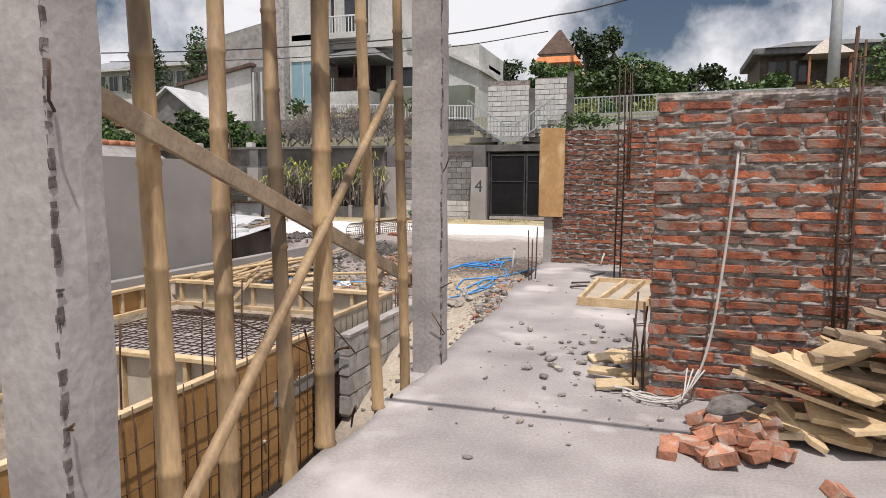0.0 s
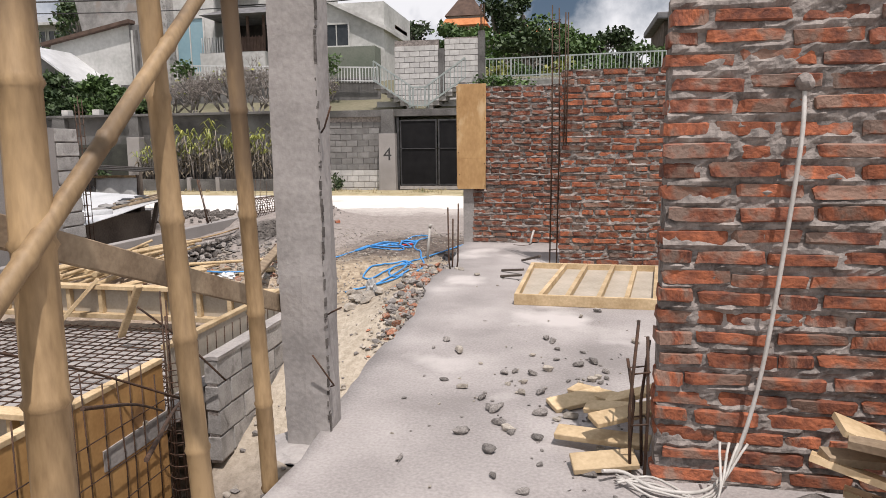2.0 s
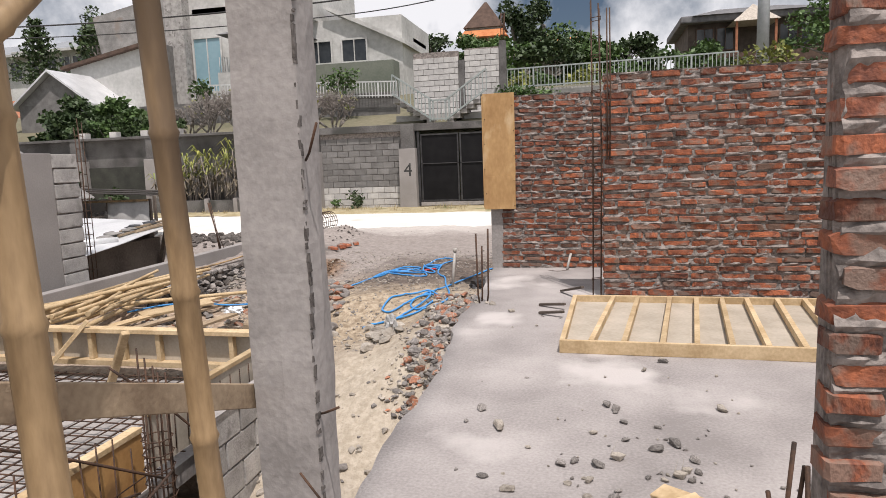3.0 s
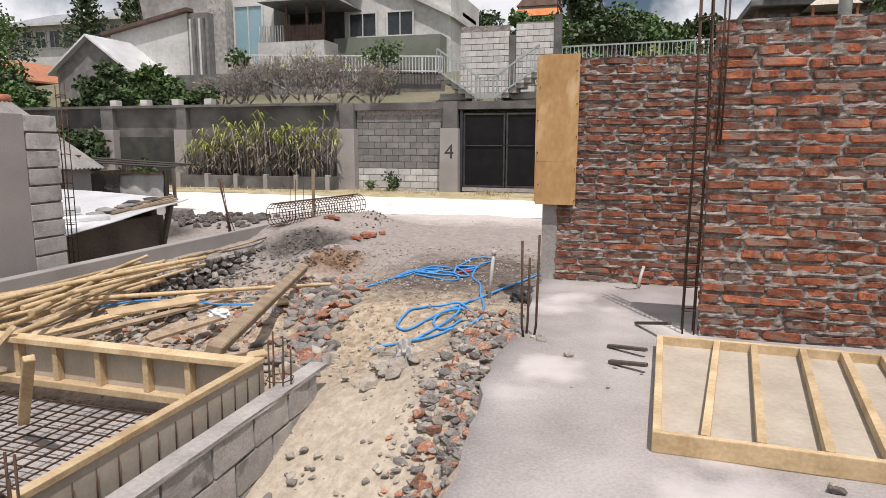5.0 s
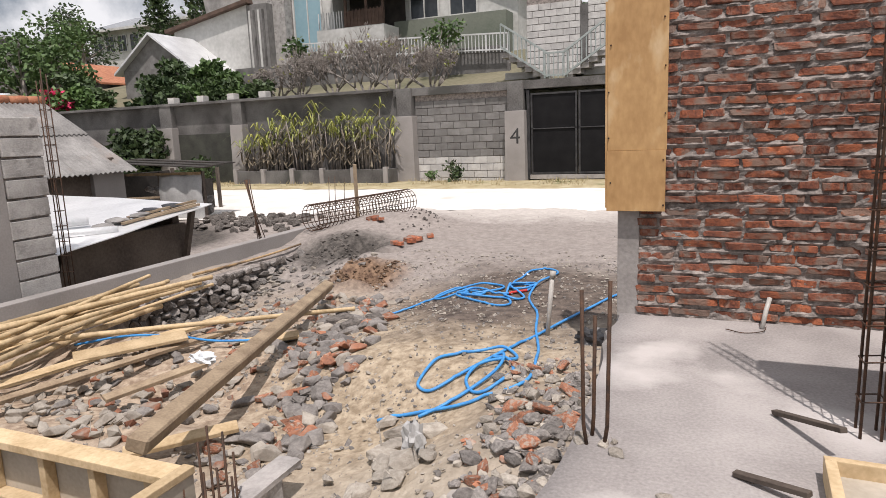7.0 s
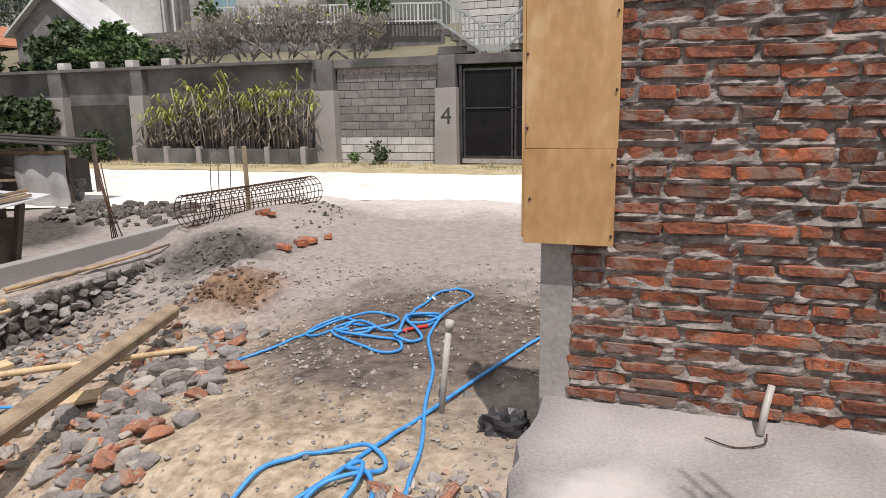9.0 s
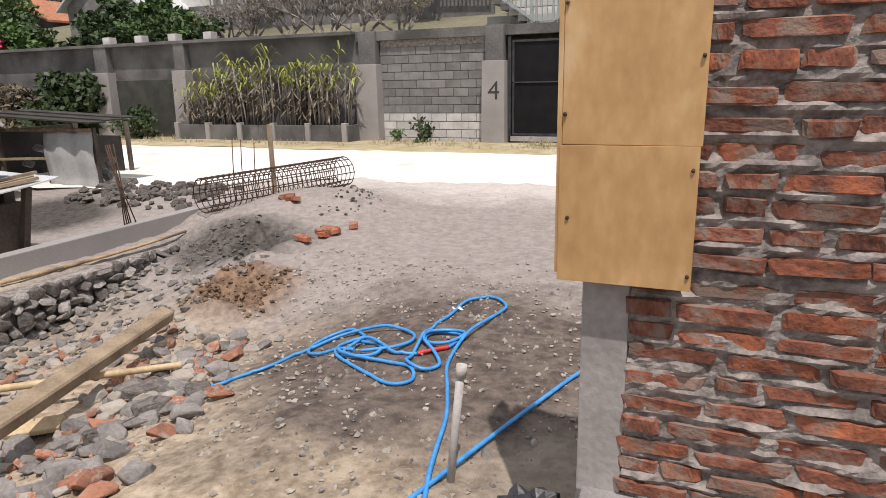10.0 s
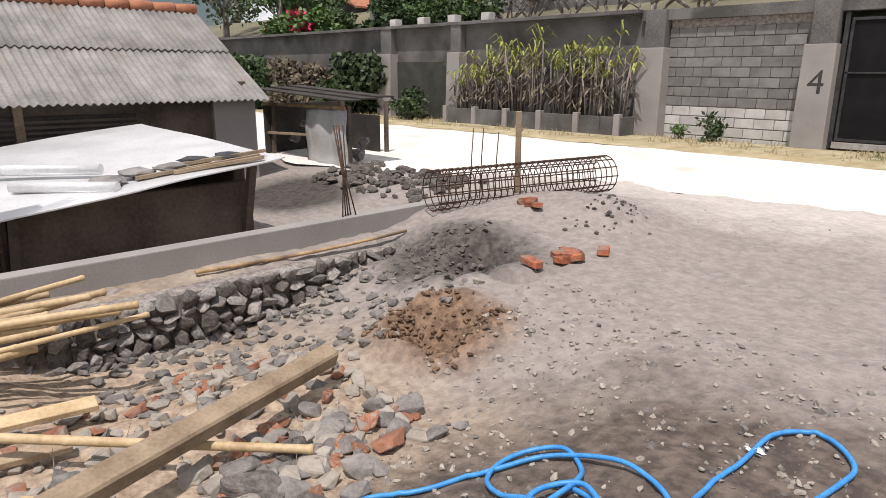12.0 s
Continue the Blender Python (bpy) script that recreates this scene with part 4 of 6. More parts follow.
for a, b, w in (((-5.9, 7.9, -0.42), (-5.5, 10.4, -0.46), 0.10), ((-5.6, 8.2, -0.45), (-5.2, 10.2, -0.48), 0.07), ((-5.0, 8.6, -0.5), (-4.7, 9.3, -0.44), 0.09), ((-5.8, 9.0, -0.42), (-5.3, 9.7, -0.4), 0.18), ((-4.9, 9.9, -0.5), (-4.5, 10.2, -0.48), 0.12), ((-4.2, 8.05, -0.5), (-3.75, 8.5, -0.47), 0.10)):
    plank(a, b, w, 0.03, OLDWOOD if w < 0.1 else TIMBER, "weathered board lying among the rubble", "loose boards", roll=0.15)


def scatter(n, fn, meshes, smin, smax, name, label, cat, group, sink=0.15):
    for _ in range(n):
        x, y = fn()
        s = rng.uniform(smin, smax)
        ob = new(name, rng.choice(meshes))
        ob.matrix_world = pose(x, y, gz(x, y) + s * (0.3 - sink), rng.uniform(-25, 25), rng.uniform(-25, 25), rng.uniform(0, 360)) @ Matrix.Diagonal((s * rng.uniform(0.9, 1.4), s, s * rng.uniform(0.7, 1), 1))
        tagged(ob, label, cat, group)


def heap(n, fn, meshes, smin, smax, name, label, cat, sink=0.15):
    """Stones too many to count, joined into one mesh."""
    vs, fs, mi, mats = [], [], [], []
    for _ in range(n):
        x, y = fn()
        s = rng.uniform(smin, smax)
        me = rng.choice(meshes)
        m = pose(x, y, gz(x, y) + s * (0.3 - sink), rng.uniform(-25, 25), rng.uniform(-25, 25), rng.uniform(0, 360)) @ Matrix.Diagonal((s * rng.uniform(0.9, 1.4), s, s * rng.uniform(0.7, 1), 1))
        o = len(vs)
        vs += [m @ v.co for v in me.vertices]
        if me.materials[0] not in mats:
            mats.append(me.materials[0])
        for f in me.polygons:
            fs.append([o + k for k in f.vertices])
            mi.append(mats.index(me.materials[0]))
    me = bpy.data.meshes.new(name)
    me.from_pydata(vs, [], fs)
    for m in mats:
        me.materials.append(m)
    me.polygons.foreach_set("material_index", mi)
    return tagged(new(name, me), label, cat, kind="stuff")


def edge_pile():
    t = rng.random()
    return -1.72 - 0.62 * rng.random() ** 1.4 * (0.45 + 0.55 * t), 6.9 + 2.5 * t


def beam_pile():
    t = rng.random()
    return -3.6 - 1.25 * t + rng.gauss(0.26, 0.17), 8.2 + 3.2 * t + rng.gauss(0, 0.2)


def plot_pile():
    return rng.uniform(-6.0, -4.3), rng.uniform(8.2, 11.6)


def chip_spot():
    """Loose chips lie in drifts."""
    while True:
        x, y = rng.uniform(-4.8, -1.65), rng.uniform(7.0, 13.2)
        if noise.noise(Vector((x * 1.3, y * 1.3, 60))) + 0.6 * noise.noise(Vector((x * 4, y * 4, 61))) > rng.uniform(-0.5, 0.5):
            return x, y


scatter(260, edge_pile, ROCKS + PALEROCKS[:2], 0.04, 0.13, "rubble_stone", "grey rubble stone heaped beside the slab edge", "rubble stone", "slab edge rubble")
scatter(60, edge_pile, REDROCKS, 0.07, 0.15, "brick_rubble", "broken red brick in the rubble heap", "brick rubble", "brick rubble")
heap(260, beam_pile, ROCKS + PALEROCKS[:1] + REDROCKS[:1], 0.06, 0.19, "beam_rubble", "grey rubble stones heaped beside the timber beam", "rubble")
scatter(60, beam_pile, REDROCKS, 0.07, 0.17, "brick_rubble", "broken red brick in the rubble heap", "brick rubble", "brick rubble")
heap(560, plot_pile, ROCKS[:3] + PALEROCKS * 2 + REDROCKS[:2], 0.03, 0.15, "plot_rubble", "mixed rubble stones scattered over the plot", "rubble")
heap(2400, chip_spot, ROCKS[:2] + PALEROCKS * 2, 0.008, 0.042, "small_rubble", "small grey and pale stones scattered on the dirt", "rubble")
heap(260, lambda: (-1.75 - 0.5 * rng.random(), rng.uniform(7.0, 9.6)), ROCKS + PALEROCKS + REDROCKS, 0.03, 0.07, "edge_chips", "small chips of stone and brick beside the slab", "rubble")
heap(130, lambda: (rng.uniform(-3.0, -1.75), rng.uniform(4.6, 7.4)), ROCKS + PALEROCKS, 0.02, 0.10, "trench_chips", "small stones on the sandy strip beside the block wall", "rubble")
heap(300, lambda: (-5.0 + 0.36 * math.cos(rng.uniform(0, 6.28)) * rng.uniform(0.45, 1.2), 12.28 + 0.30 * math.sin(rng.uniform(0, 6.28)) * rng.uniform(0.45, 1.2)), [rock_mesh("soil_clod", 70 + i, REDSOIL, 0.8, 2) for i in range(3)], 0.01, 0.06, "dug_soil", "heap of dug red-brown soil clods", "soil")
clods = [rock_mesh("sand_clod", 80 + i, DARKEARTH, 0.8, 2) for i in range(3)]
heap(230, lambda: (rng.gauss(-6.05, 0.28), rng.gauss(13.4, 0.20)), clods, 0.02, 0.085, "broken_earth", "dark broken sandy earth round the hollow", "earth", 0.3)
heap(300, lambda: (-6.6 + 1.5 * rng.random() ** 2, rng.uniform(10.6, 13.0)), ROCKS + PALEROCKS[:2], 0.02, 0.12, "wall_foot_rubble", "grey rubble and clods below the stone wall", "rubble")
scatter(60, lambda: (rng.gauss(-5.35, 0.13), rng.gauss(14.85, 0.28)), clods, 0.015, 0.06, "sand_clod", "dark clod of broken sandy earth", "earth clod", "earth clods")
scatter(26, lambda: (rng.uniform(-2.5, -1.7), rng.uniform(3.4, 5.8)), ROCKS, 0.10, 0.24, "rubble_stone", "dark stone in the foundation trench", "rubble stone", "trench stones")
for cx, cy, n in ((-5.1, 13.62, 9), (-6.05, 14.5, 4), (-4.89, 14.1, 1)):
    for k in range(n):
        ob = new("brick_piece", rng.choice(BRICKS))
        x, y = cx + rng.gauss(0, 0.12), cy + rng.gauss(0, 0.10)
        ob.matrix_world = pose(x, y, gz(x, y) + 0.03, rng.uniform(-12, 12), rng.uniform(-12, 12), rng.uniform(0, 180)) @ Matrix.Diagonal((0.75, 0.9, 1.0, 1))
        tagged(ob, "loose orange-red brick lying on the sand", "brick", "loose bricks")
for x, y, w, h, a in ((-4.32, 10.62, 0.34, 0.24, 20), (-4.12, 10.42, 0.30, 0.20, 70), (-4.46, 10.86, 0.26, 0.18, 130), (-4.02, 10.68, 0.30, 0.16, 10), (-4.20, 10.15, 0.22, 0.18, 50)):
    ob = new("broken_stone", DARKROCKS[int(a) % 4])
    ob.matrix_world = pose(x, y, gz(x, y) + 0.03, 8, -6, a) @ Matrix.Diagonal((w * 1.2, w * 0.8, h, 1))
    tagged(ob, "large dark broken stone beside the timber beam", "stone", "broken stones")
# gravel over the dirt
gv, gf = [], []
for k in range(7600):
    if k < 6200:
        x, y = rng.uniform(-4.9, -1.6), rng.uniform(8.0, 13.0)
    else:
        x, y = rng.uniform(-6.6, 0.5), rng.uniform(11.5, 16.5)
    if x > -1.55 and y < 10.2 or noise.noise(Vector((x * 1.6, y * 1.6, 40))) + 0.5 * noise.noise(Vector((x * 5, y * 5, 41))) < rng.uniform(-0.35, 0.45):
        continue
    s = (0.005 + 0.014 * rng.random() ** 2) * (2.0 if rng.random() < 0.06 else 1) * (1 if k < 6200 else 0.7)
    z = gz(x, y)
    a = rng.uniform(0, 6.28)
    i = len(gv)
    for q in range(4):
        gv.append((x + s * math.cos(a + q * 1.57) * rng.uniform(0.7, 1.2), y + s * math.sin(a + q * 1.57) * rng.uniform(0.7, 1.2), z - 0.004))
    gv.append((x + rng.uniform(-0.3, 0.3) * s, y + rng.uniform(-0.3, 0.3) * s, z + s * 0.8))
    gf += [(i, i + 1, i + 4), (i + 1, i + 2, i + 4), (i + 2, i + 3, i + 4), (i + 3, i, i + 4)]
gm = bpy.data.meshes.new("gravel")
gm.from_pydata(gv, [], gf)
gm.materials.append(STONEPALE)
gm.materials.append(STONE)
for f in gm.polygons:
    f.material_index = 1 if (f.index // 4) % 5 < 3 else 0
tagged(new("gravel", gm), "scattered pale gravel on the dirt", "gravel", kind="stuff")

# hoses
def hose(name, pts, label, r=0.0105):
    q = [(x, y, gz(x, y) + 0.016 + dz) for x, y, dz in pts]
    sm = spline(q, 8)
    sm = [Vector((p.x, p.y, max(p.z, gz(p.x, p.y) + r))) for p in sm]
    return tube(sm, r, 8)


hs = thing("garden_hose", "tangled bright blue water hose lying on the dirt", "hose")
part("hose_coil", hose("c", [(-4.3, 10.62, -0.02), (-3.97, 10.8, 0), (-3.94, 10.91, 0), (-3.8, 11.04, 0), (-3.67, 11.31, 0), (-3.54, 11.5, 0), (-3.29, 11.57, 0.02), (-3.13, 11.55, 0), (-3.01, 11.46, 0), (-2.98, 11.34, 0), (-3.04, 11.22, 0.02), (-3.21, 11.14, 0.01)], ""), HOSE, hs)
part("hose_coil", hose("c", [(-3.24, 11.13, 0.01), (-3.36, 11.15, 0.02), (-3.49, 11.15, 0), (-3.62, 11.22, 0), (-3.68, 11.36, 0), (-3.64, 11.5, 0.01), (-3.52, 11.57, 0.01), (-3.39, 11.5, 0), (-3.31, 11.35, 0.02), (-3.30, 11.11, 0.01), (-3.21, 11.05, 0), (-3.10, 11.10, 0.01), (-3.11, 11.22, 0.01), (-3.22, 11.31, 0), (-3.35, 11.30, 0.02), (-3.36, 11.15, 0.03), (-3.24, 11.05, 0.02), (-2.99, 11.06, 0), (-2.84, 11.04, 0), (-2.78, 10.93, 0), (-2.88, 10.85, 0), (-3.13, 10.96, 0), (-3.33, 11.08, 0.01), (-3.38, 11.22, 0.03), (-3.28, 11.34, 0.02), (-3.12, 11.24, 0.03), (-3.0, 11.18, 0), (-2.88, 11.22, 0)], ""), HOSE, hs)
part("hose_joint", hose("c", [(-2.88, 11.22, 0.0), (-2.81, 11.3, 0.0), (-2.75, 11.37, 0.0)], "", 0.0125), HOSERED, hs, "red hose joint")
part("hose_coil", hose("c", [(-2.75, 11.37, 0), (-2.71, 11.49, 0), (-2.76, 11.57, 0), (-2.89, 11.56, 0), (-2.93, 11.47, 0), (-2.88, 11.37, 0), (-2.76, 11.39, 0.02), (-2.70, 11.52, 0.02), (-2.80, 11.58, 0.02), (-2.92, 11.50, 0.02), (-2.91, 11.38, 0.02), (-2.80, 11.27, 0.02), (-2.71, 11.14, 0), (-2.76, 11.04, 0), (-2.87, 11.06, 0.02), (-2.90, 11.2, 0), (-2.93, 11.42, 0.03), (-2.96, 11.61, 0), (-2.94, 11.9, 0), (-2.93, 12.14, 0), (-2.85, 12.28, 0), (-2.74, 12.27, 0), (-2.63, 12.12, 0), (-2.64, 11.94, 0), (-2.69, 11.56, 0.02), (-2.68, 11.2, 0), (-2.56, 10.89, 0), (-2.44, 10.58, 0), (-2.35, 10.2, 0), (-2.22, 9.78, 0), (-2.16, 9.49, 0.01), (-2.12, 9.26, 0), (-2.16, 9.08, 0), (-2.45, 8.93, 0), (-2.75, 8.88, 0), (-2.97, 8.83, 0)], ""), HOSE, hs)
rag = bmesh.new()
leaves(rag, (-2.935, 12.02, height(-2.935, 12.02) + 0.025), (0.035, 0.06, 0.012), 16, 0.018, random.Random(5))
part("plastic_binding", rag, PLASTIC, hs, "torn clear plastic wound round the hose")
hs2 = thing("garden_hose", "second blue hose coil lying on the dirt beside the slab", "hose")
part("hose_coil", hose("c", [(-1.6, 11.9, 0), (-1.92, 11.36, 0), (-2.07, 10.95, 0), (-2.23, 10.39, 0.01), (-2.32, 10.05, 0), (-2.41, 9.7, 0), (-2.50, 9.4, 0.01), (-2.58, 9.25, 0), (-2.72, 9.09, 0), (-2.82, 9.12, 0), (-2.86, 9.22, 0), (-2.82, 9.4, 0), (-2.72, 9.53, 0), (-2.58, 9.62, 0), (-2.44, 9.67, 0.02), (-2.34, 9.63, 0), (-2.31, 9.53, 0), (-2.40, 9.44, 0.02), (-2.50, 9.34, 0.02), (-2.53, 9.2, 0), (-2.45, 9.07, 0), (-2.36, 9.05, 0), (-2.27, 9.16, 0), (-2.26, 9.32, 0), (-2.34, 9.46, 0.02), (-2.45, 9.49, 0.02), (-2.38, 9.50, 0.03), (-2.35, 9.33, 0.02), (-2.41, 9.16, 0.01), (-2.56, 8.95, 0), (-2.7, 8.84, 0)], ""), HOSE, hs2)
single("garden_hose", hose("c", [(-6.3, 9.4, 0.08), (-5.9, 9.6, 0.1), (-5.5, 9.75, 0.1), (-5.1, 9.8, 0.06), (-4.7, 9.95, 0.05)], ""), HOSE, "short length of blue hose among the boards", "hose")
pp = thing("standpipe", "white plastic standpipe leaning out of the dirt", "pipe", at=(-2.26, 10.18, -0.32))
part("tube", tube([(0, 0, 0), (0.015, 0.03, 0.25), (0.035, 0.05, 0.50)], 0.017, 10), PVC, pp)
part("collar", tube([(0.032, 0.047, 0.46), (0.038, 0.052, 0.51)], 0.022, 10), PVC, pp)
bm = bmesh.new()
bmesh.ops.create_icosphere(bm, subdivisions=3, radius=0.5)
for v in bm.verts:
    v.co = Vector((v.co.x * 0.22, v.co.y * 0.18, v.co.z * 0.16)) * (1 + 0.6 * noise.noise(v.co * 7)) + Vector((-1.9, 10.05, -0.25))
single("plastic_bag", bm, BLACKBAG, "crumpled black plastic bag beside the pier's foot", "plastic bag")
bm = bmesh.new()
bmesh.ops.create_icosphere(bm, subdivisions=3, radius=0.5)
for v in bm.verts:
    v.co = Vector((v.co.x * 0.2, v.co.y * 0.16, v.co.z * 0.1)) * (1 + 0.6 * noise.noise(v.co * 7)) + Vector((-4.75, 9.3, -0.42))
single("plastic_bag", bm, PLASTIC, "crumpled clear plastic bag in the rubble", "plastic bag")
pb = thing("pipe_end", "dark pipe end wrapped in torn plastic in the rubble", "pipe", at=(-2.50, 8.35, -0.52))
part("tube", tube([(0, 0, 0), (0.01, 0.03, 0.2), (-0.02, 0.05, 0.3)], 0.03, 10), BLACKBAG, pb)
bm = bmesh.new()
bmesh.ops.create_icosphere(bm, subdivisions=3, radius=0.5)
for v in bm.verts:
    v.co = Vector((v.co.x * 0.12, v.co.y * 0.12, v.co.z * 0.22)) * (1 + 0.6 * noise.noise(v.co * 6)) + Vector((0, 0.02, 0.2))
part("wrapping", bm, CLOTH, pb)
for k in range(18):
    ob = new("mortar_lump", rng.choice(PALEROCKS))
    s = rng.uniform(0.06, 0.2)
    x, y = -2.62 + rng.gauss(0, 0.14), 8.3 + rng.gauss(0, 0.2)
    ob.matrix_world = pose(x, y, gz(x, y) + 0.03, 0, 0, rng.uniform(0, 360)) @ Matrix.Diagonal((s * 1.3, s, s * 0.7, 1))
    tagged(ob, "pale lump of spilt mortar beside the rubble", "mortar lump", "mortar lumps")

# steel cage on the sand heap
A, B = Vector((-6.92, 14.0, 0.0)), Vector((-6.30, 16.2, 0.03))
cg = thing("pile_cage", "rusty round reinforcement cage lying on the sand heap", "rebar cage", at=A)
m, ln = aim((0, 0, 0), B - A)
for k in range(12):
    a = k * math.pi / 6
    part("rebar", tube([m @ Vector((0.2 * math.cos(a), 0.2 * math.sin(a), 0)), m @ Vector((0.2 * math.cos(a), 0.2 * math.sin(a), ln))], 0.007, 5), STEEL, cg)
for k in range(30):
    z = 0.02 + k * (ln - 0.04) / 29
    part("hoop", tube([m @ Vector((0.208 * math.cos(q), 0.208 * math.sin(q), z)) for q in np.linspace(0, 6.283, 17)], 0.006, 5), STEEL, cg)
plank((-6.75, 15.15, -0.25), (-6.72, 15.1, 0.75), 0.06, 0.04, OLDWOOD, "upright wooden stake beside the steel cage", cat="stake", name="stake")
for x, y in ((-6.9, 14.7), (-6.82, 14.85), (-6.95, 14.6)):
    single("rebar", tube([(x, y, -0.2), (x + 0.02, y, 0.3), (x + 0.03, y + 0.01, 0.42 + 0.2 * rng.random())], 0.006, 5), STEEL, "short rusty rebar standing by the cage", "rebar", "cage rebar")
st = thing("starter_bars", "tied rusty starter bars standing on the kerb", "rebar", at=(-7.28, 13.25, -0.2))
for k in range(5):
    part("rebar", tube([(rng.uniform(-0.05, 0.05), -0.08 + 0.04 * k, -0.02), (-0.10 + rng.uniform(-0.01, 0.01), 0.02 + 0.01 * k, 0.35), (-0.22 + rng.uniform(-0.03, 0.03), 0.03 * k, 0.85)], 0.007, 5), STEEL, st)

# ---- grey plaster wall, west boundary ----
gw = single("wall_west", cuboid(-7.72, -7.60, 1.0, 9.86, -0.75, 1.55, 0.004), PLASTER, "smooth grey plastered boundary wall with a raw block end", "wall", kind="structure")
single("wall_west_core", cuboid(-7.71, -7.62, 9.86, 10.30, -0.75, 1.53, 0), MORTAR, "raw grey block end of the plastered wall", "wall", kind="structure")
for c in range(11):
    shared("block", blk_me, gw, pose(-7.66, 10.08 + rng.uniform(-0.01, 0.02), -0.60 + c * 0.205, 0, rng.uniform(-1, 1), 90) @ Matrix.Diagonal((1.12, 1.25, 0.96, 1)))
rebar_cage(-7.62, 10.42, -0.45, 1.95, 0.07, 0.07, "rusty reinforcement cage standing at the plastered wall's end", gap=0.17)

# ---- neighbour's yard ----
tr = thing("tin_roof", "bright bare metal lean-to roof weighted with scraps", "roof", at=(-7.8, 10.4, 0))
bm = bmesh.new()
v = [bm.verts.new(p) for p in ((0, 2.5, 0.35), (0, -3.0, -0.30), (-3.1, -3.0, -0.12), (-3.1, 2.3, 0.50))]
bm.faces.new(v)
bmesh.ops.subdivide_edges(bm, edges=bm.edges[:], cuts=30, use_grid_fill=True)
for q in bm.verts:
    q.co.z += 0.006 * math.sin(q.co.y * 40) + 0.004 * noise.noise(q.co * 2)
g = bmesh.ops.extrude_face_region(bm, geom=bm.faces[:])
bmesh.ops.translate(bm, verts=[e for e in g["geom"] if isinstance(e, bmesh.types.BMVert)], vec=(0, 0, -0.012))
part("sheet", bm, TIN, tr)
for a, b in (((-0.15, 1.0, 0.20), (-0.75, 0.35, 0.20)), ((-0.7, 1.05, 0.29), (-1.6, 0.1, 0.27))):
    part("sheet_roll", tube([a, tuple((Vector(a) + Vector(b)) / 2), b], 0.05, 10), TIN, tr, "rolled scrap of sheet")
for a, b in (((-0.12, 2.3, 0.37), (-0.3, 1.2, 0.24)), ((-0.2, 2.4, 0.40), (-0.42, 1.4, 0.29)), ((-0.05, 2.3, 0.36), (-0.22, 1.5, 0.27))):
    stick(tr, "batten", a, b, 0.05, 0.03, OLDWOOD)
for k in range(5):
    bm = bmesh.new()
    bmesh.ops.create_icosphere(bm, subdivisions=2, radius=0.5)
    for q in bm.verts:
        q.co = Vector((q.co.x * 0.25, q.co.y * 0.3, q.co.z * 0.08)) * (1 + 0.5 * noise.noise(q.co * 5 + Vector((k, 0, 0)))) + Vector((-0.35 - 0.1 * (k % 2), 2.1 - 0.28 * k, 0.36 - 0.03 * k))
    part("rag", bm, BLACKBAG if k < 2 else ASBESTOS, tr, "crumpled rag")
for y in (2.2, 0.2, -2.0):
    stick(tr, "post", (-0.40, y, -0.75), (-0.10, y, 0.30 + 0.11 * (y - 2.4)), 0.07, 0.07, BROWNWALL)
single("wall_shed", cuboid(-8.25, -8.13, 6.0, 12.7, -0.75, 0.10, 0.004), BROWNWALL, "dark brown rendered shed wall under the tin roof", "wall", kind="structure")
single("wall_shed_end", cuboid(-10.6, -8.25, 12.58, 12.7, -0.75, 0.25, 0.004), BROWNWALL, "dark brown rendered shed wall under the tin roof", "wall", kind="structure")

ch = thing("corrugated_house", "low house with a grey corrugated roof and dark openings", "house", at=(-11.3, 14.0, -0.6))
part("wall", cuboid(-4.2, -0.05, -8, 0.46, 0, 1.38, 0.004), BROWNWALL, ch)
part("front_panel", cuboid(-0.05, -0.01, -6.0, -1.2, 0.55, 1.20, 0.004), DARK, ch, "dark slatted opening")
for k in range(9):
    part("slat", cuboid(-0.012, 0.004, -6.0, -1.2, 0.60 + k * 0.065, 0.63 + k * 0.065, 0), BROWNWALL, ch)
part("corner_pillar", cuboid(-0.10, 0.04, -0.15, 0.5, 0, 1.37, 0.01), PLASTER, ch, "pale plastered corner pillar")
for y in (-2.6, -4.4):
    part("post", cuboid(-0.03, 0.03, y, y + 0.1, 0.3, 1.36, 0.004), OLDWOOD, ch)


def corrugated(x0, z0, x1, z1, y0, y1, wave=0.10, amp=0.016):
    bm = bmesh.new()
    n = int((y1 - y0) / wave * 6)
    rows = []
    for k in range(4):
        t = k / 3
        rows.append([bm.verts.new((x0 + (x1 - x0) * t, y0 + (y1 - y0) * i / n, z0 + (z1 - z0) * t + amp * math.sin(2 * math.pi * i / 6) + 0.01 * noise.noise(Vector((t * 4, i * 0.03, x0))))) for i in range(n + 1)])
    for q, w in zip(rows, rows[1:]):
        for i in range(n):
            bm.faces.new((q[i], q[i + 1], w[i + 1], w[i])).smooth = True
    g = bmesh.ops.extrude_face_region(bm, geom=bm.faces[:])
    bmesh.ops.translate(bm, verts=[e for e in g["geom"] if isinstance(e, bmesh.types.BMVert)], vec=(0, 0, 0.012))
    return bm


